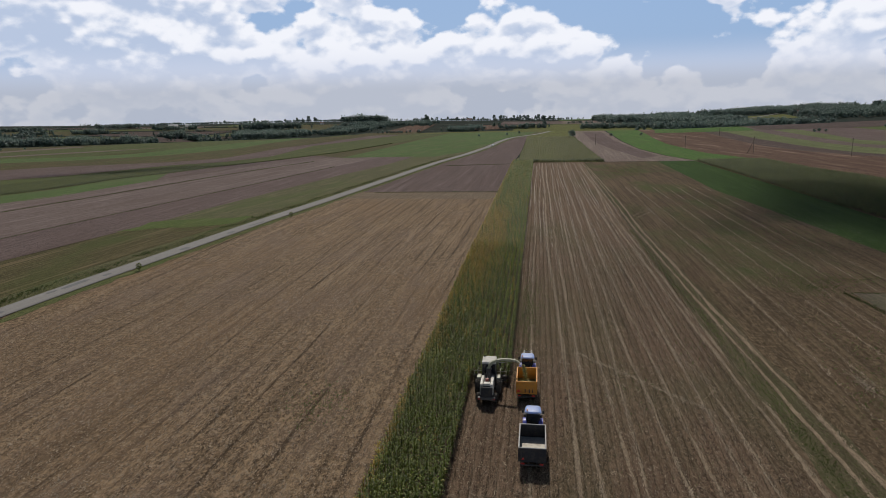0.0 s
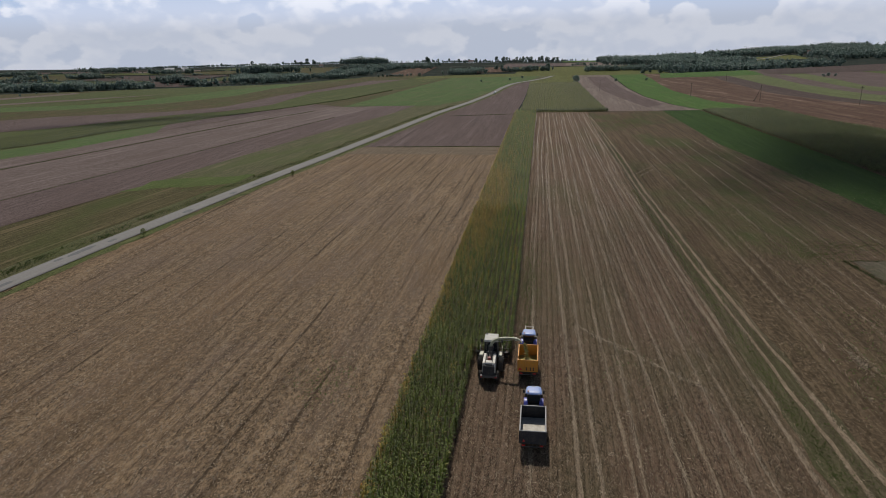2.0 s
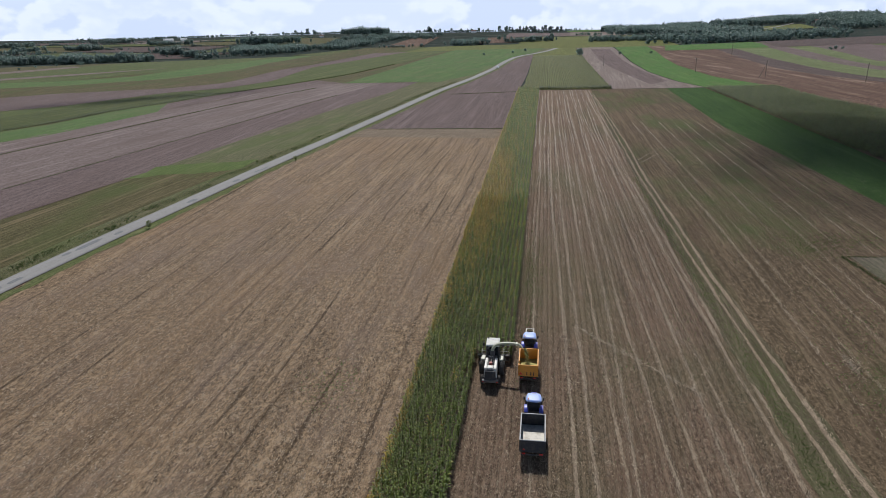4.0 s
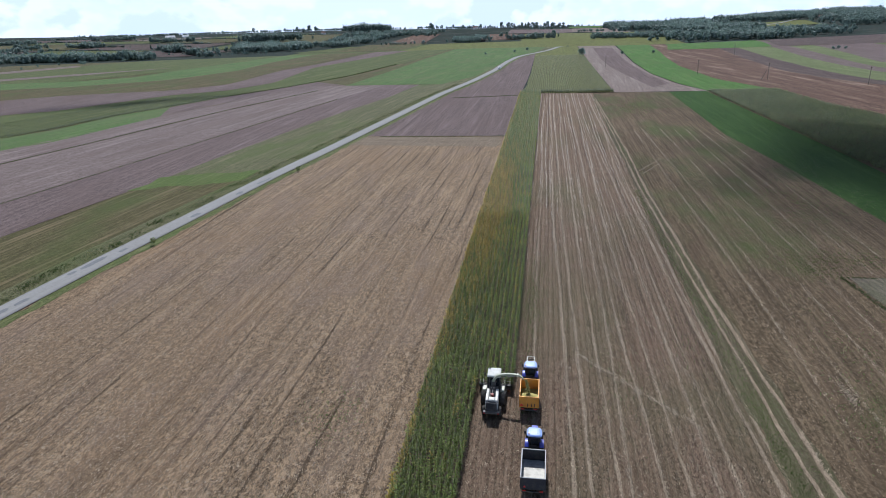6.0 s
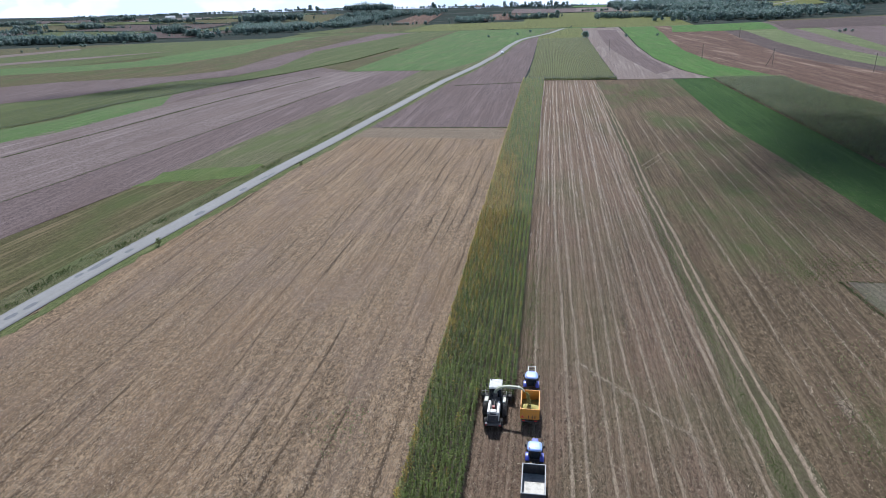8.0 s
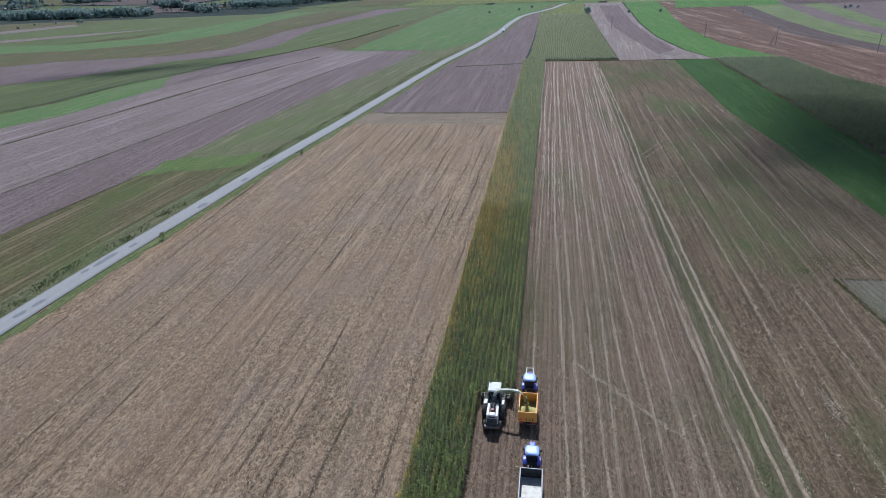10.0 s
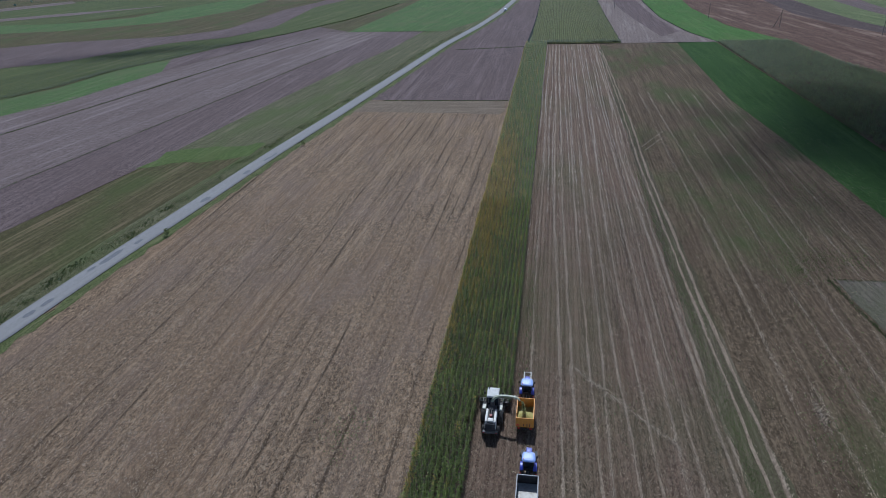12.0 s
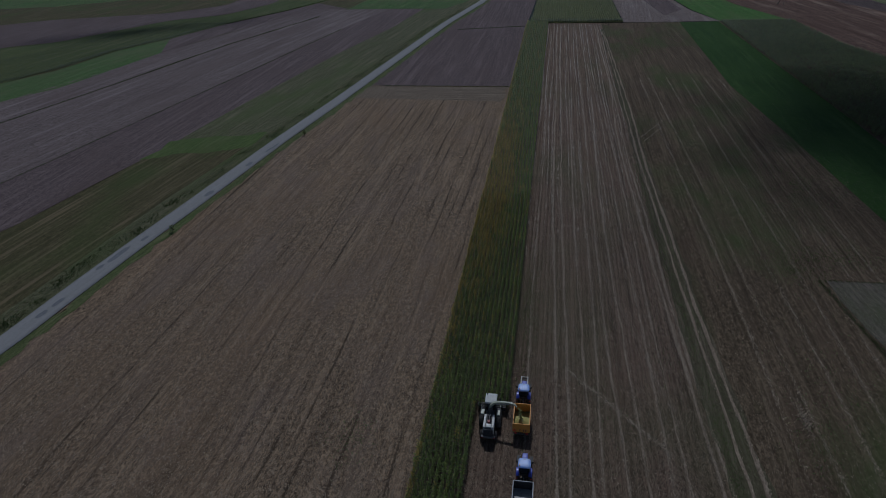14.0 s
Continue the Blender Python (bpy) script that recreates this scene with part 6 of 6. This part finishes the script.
    for x in (-1.55, -0.55, 0.55, 1.55):
        part("intake_drum", bar(bar(bar(B(), (x, 3.3, 0.4), (x, 3.3, 0.5), 0.46, 16), (x, 3.3, 0.5), (x, 3.3, 0.95), 0.3, 14), (x, 3.3, 0.72), (x, 3.3, 0.76), 0.44, 16), M["black"], header)
    for x in (-1.98, -1.05, 0.0, 1.05, 2.05):
        part("crop_divider", duct(B(), [(x, 3.1, 0.8), (x, 3.7, 0.6), (x, 4.5, 0.18)], [(0.2, 0.16), (0.16, 0.14), (0.03, 0.03)]), M["black"], header)
    part("guard_rail", bar(bar(bar(B(), (-1.9, 2.9, 1.0), (-1.9, 2.9, 1.6), 0.025), (2.0, 2.9, 1.0), (2.0, 2.9, 1.6), 0.025), (-1.9, 2.9, 1.6), (2.0, 2.9, 1.6), 0.025), M["beige"], header)
    return h


harv = harvester()
harv.matrix_world = Matrix.Translation(at(-1.4, -11.85)) @ Matrix.Scale(0.95, 4)

# stream of chopped maize falling from the spout
sr = np.random.default_rng(4)
n = 900
t = sr.random(n) ** 0.8
x = 2.4 + 0.45 * t + sr.normal(0, 0.05 + 0.09 * t, n)
y = -11.7 - 0.6 * t + sr.normal(0, 0.05 + 0.07 * t, n)
z = 3.72 - 0.15 * t - 1.95 * t ** 2
a, b = sr.normal(0, 0.035, (n, 3)), sr.normal(0, 0.035, (n, 3))
c = np.stack([x, y, z], -1)
tagged(quad_object("falling_maize", np.stack([c - a, c - b, c + a, c + b], 1), M["silage"]), "stream of chopped maize falling from the spout", "load", kind="stuff")


# ---- poles, patches, car, houses ----
def power_pole(height, stay, label):
    p = tagged(new("power_pole"), label, "pole", group="power line across the fields")
    part("mast", bar(B(), (0, 0, -0.5), (0, 0, height), 0.16, 10, 0.11), M["pole"], p, smooth=True)
    part("crossarm", box(B(), -0.95, 0.95, -0.06, 0.06, height - 0.75, height - 0.62, bevel=0.01), M["pole"], p)
    for x in (-0.85, 0.0, 0.85):
        z = height - 0.62 if x else height
        part("insulator", bar(bar(B(), (x, 0, z), (x, 0, z + 0.2), 0.03, 6), (x, 0, z + 0.06), (x, 0, z + 0.2), 0.07, 8), M["ceramic"], p)
    if stay:
        part("brace", bar(B(), (-3.0, -0.6, -0.4), (0, 0, height - 1.6), 0.15, 10, 0.11), M["pole"], p, smooth=True)
        part("footing", box(B(), -3.3, -2.7, -0.9, -0.3, -0.3, 0.5, bevel=0.05), M["pole"], p)
    return p


for x, y, hh, stay, label in [(47, 433, 8.5, False, "grey weathered wooden power pole in the stubble"), (100, 371, 9, False, "grey wooden power pole beside the green strip"), (130, 329, 9.5, True, "braced A-shaped wooden power pole on brown soil"), (167, 290, 9.5, False, "grey wooden power pole on brown soil"), (160, 520, 8.5, False, "grey wooden power pole on the far rise")]:
    power_pole(hh, stay, label).matrix_world = Matrix.Translation(at(x, y)) @ Matrix.Rotation(radians(-35), 4, "Z")

# darker mended patches lie on the road
for i, (x, y, L, W) in enumerate([(-83.5, 5.2, 2.6, 1.1), (-83.0, 9.0, 3.0, 1.1), (-83.0, 21.4, 2.2, 0.9), (-82.2, 26.5, 7.0, 1.3), (-80.6, 33.6, 2.4, 1.0), (-77.6, 57.0, 3.6, 1.5), (-75.7, 76.5, 3.2, 1.3), (-74.6, 87.5, 4.0, 0.8), (-74.0, 90.5, 5.0, 0.8)]):
    bm = B()
    q = random.Random(i)
    ring = [bm.verts.new((W * 0.5 * math.cos(a) * q.uniform(0.8, 1.15), L * 0.5 * math.copysign(abs(math.sin(a)) ** 0.7, math.sin(a)) * q.uniform(0.9, 1.1), 0)) for a in [2 * math.pi * k / 14 for k in range(14)]]
    res = bmesh.ops.extrude_face_region(bm, geom=[bm.faces.new(ring)])
    bmesh.ops.translate(bm, vec=(0, 0, 0.02), verts=[v for v in res["geom"] if isinstance(v, bmesh.types.BMVert)])
    pt = part("tar_patch", bm, M["tar"], road)
    pt.matrix_world = Matrix.Translation(at(x, y, 0.185)) @ Matrix.Rotation(radians(-5), 4, "Z")


def car():
    c = tagged(new("car"), "small white car on the country road", "car")
    part("body", box(box(B(), -0.85, 0.85, -2.1, 2.1, 0.35, 0.9, (0.95, 0.97), 0.12), -0.78, 0.78, -1.7, 0.95, 0.88, 1.42, (0.82, 0.72), 0.1), M["car_white"], c, smooth=True)
    part("rear_window", box(B(), -0.6, 0.6, -1.66, -1.5, 1.0, 1.3, (0.9, 1)), M["glass"], c)
    part("windscreen", box(B(), -0.62, 0.62, 0.62, 0.82, 1.0, 1.32, (0.9, 1)), M["glass"], c)
    for s in (-1, 1):
        part("side_window", box(B(), s * 0.72 - 0.03, s * 0.72 + 0.03, -1.2, 0.5, 1.0, 1.3), M["glass"], c)
        lamp(c, "tail_lamp", s * 0.66, -2.08, 0.75, 0.25, 0.16, M["lamp_red"])
        for y in (-1.3, 1.3):
            wheel(c, s * 0.76, y, 0.32, 0.2, M["rim_grey"], 10)
    return c


car().matrix_world = Matrix.Translation(at(-32.0, 430, 0.19)) @ Matrix.Rotation(radians(-8), 4, "Z")


def house(w, d, hh, label, wall="plaster", rf="roof_tile"):
    o = tagged(new("house"), label, "house", group="far village")
    wl = part("wall", box(B(), -w / 2, w / 2, -d / 2, d / 2, -1.5, hh), M[wall], o)
    bm = B()
    e = 0.5
    v = [bm.verts.new(q) for q in ((-w / 2 - e, -d / 2 - e, hh), (w / 2 + e, -d / 2 - e, hh), (w / 2 + e, d / 2 + e, hh), (-w / 2 - e, d / 2 + e, hh), (-w / 2 - e, 0, hh + d * 0.42), (w / 2 + e, 0, hh + d * 0.42))]
    for q in ((0, 1, 5, 4), (2, 3, 4, 5), (0, 4, 3), (1, 2, 5), (0, 3, 2, 1)):
        bm.faces.new([v[i] for i in q])
    roof = part("roof", bm, M[rf], o)
    part("chimney", box(B(), w * 0.2 - 0.4, w * 0.2 + 0.4, -0.4, 0.4, hh + d * 0.2, hh + d * 0.42 + 1.0), M[wall], roof)
    for k in range(3):
        x = -w / 2 + w * (k + 0.5) / 3
        part("window", box(B(), x - 0.5, x + 0.5, -d / 2 - 0.03, -d / 2 + 0.05, 1.0, 2.3), M["glass"], wl)
    return o


for x, y, w, d, hh, turn, wall, rf, label in [(-1022, 1640, 24, 10, 4, 20, "plaster", "plaster", "long pale farm building in the far village"), (-985, 1655, 16, 9, 4, 20, "plaster", "plaster", "pale farm building in the far village"), (590, 1820, 12, 9, 5, 10, "plaster", "roof_tile", "pale house among the forest trees"), (640, 1650, 11, 8, 5, -20, "plaster", "roof_tile", "pale house below the forest"), (665, 1668, 10, 8, 4, 15, "plaster", "roof_tile", "pale house below the forest"), (700, 1640, 12, 9, 4, 0, "plaster", "roof_tile", "pale house below the forest"), (262, 1290, 9, 6, 3, 0, "plaster", "plaster", "small white building beside the wood"), (-128, 1292, 11, 8, 3, 5, "grey", "roof_tile", "low dark-roofed farmhouse in the valley"), (-590, 1660, 10, 8, 4, 8, "plaster", "roof_tile", "pale house beside the wood"), (-200, 1835, 14, 8, 4, 0, "plaster", "roof_tile", "pale farm building on the ridge")]:
    house(w, d, hh, label, wall, rf).matrix_world = Matrix.Translation(at(x, y)) @ Matrix.Rotation(radians(turn), 4, "Z")
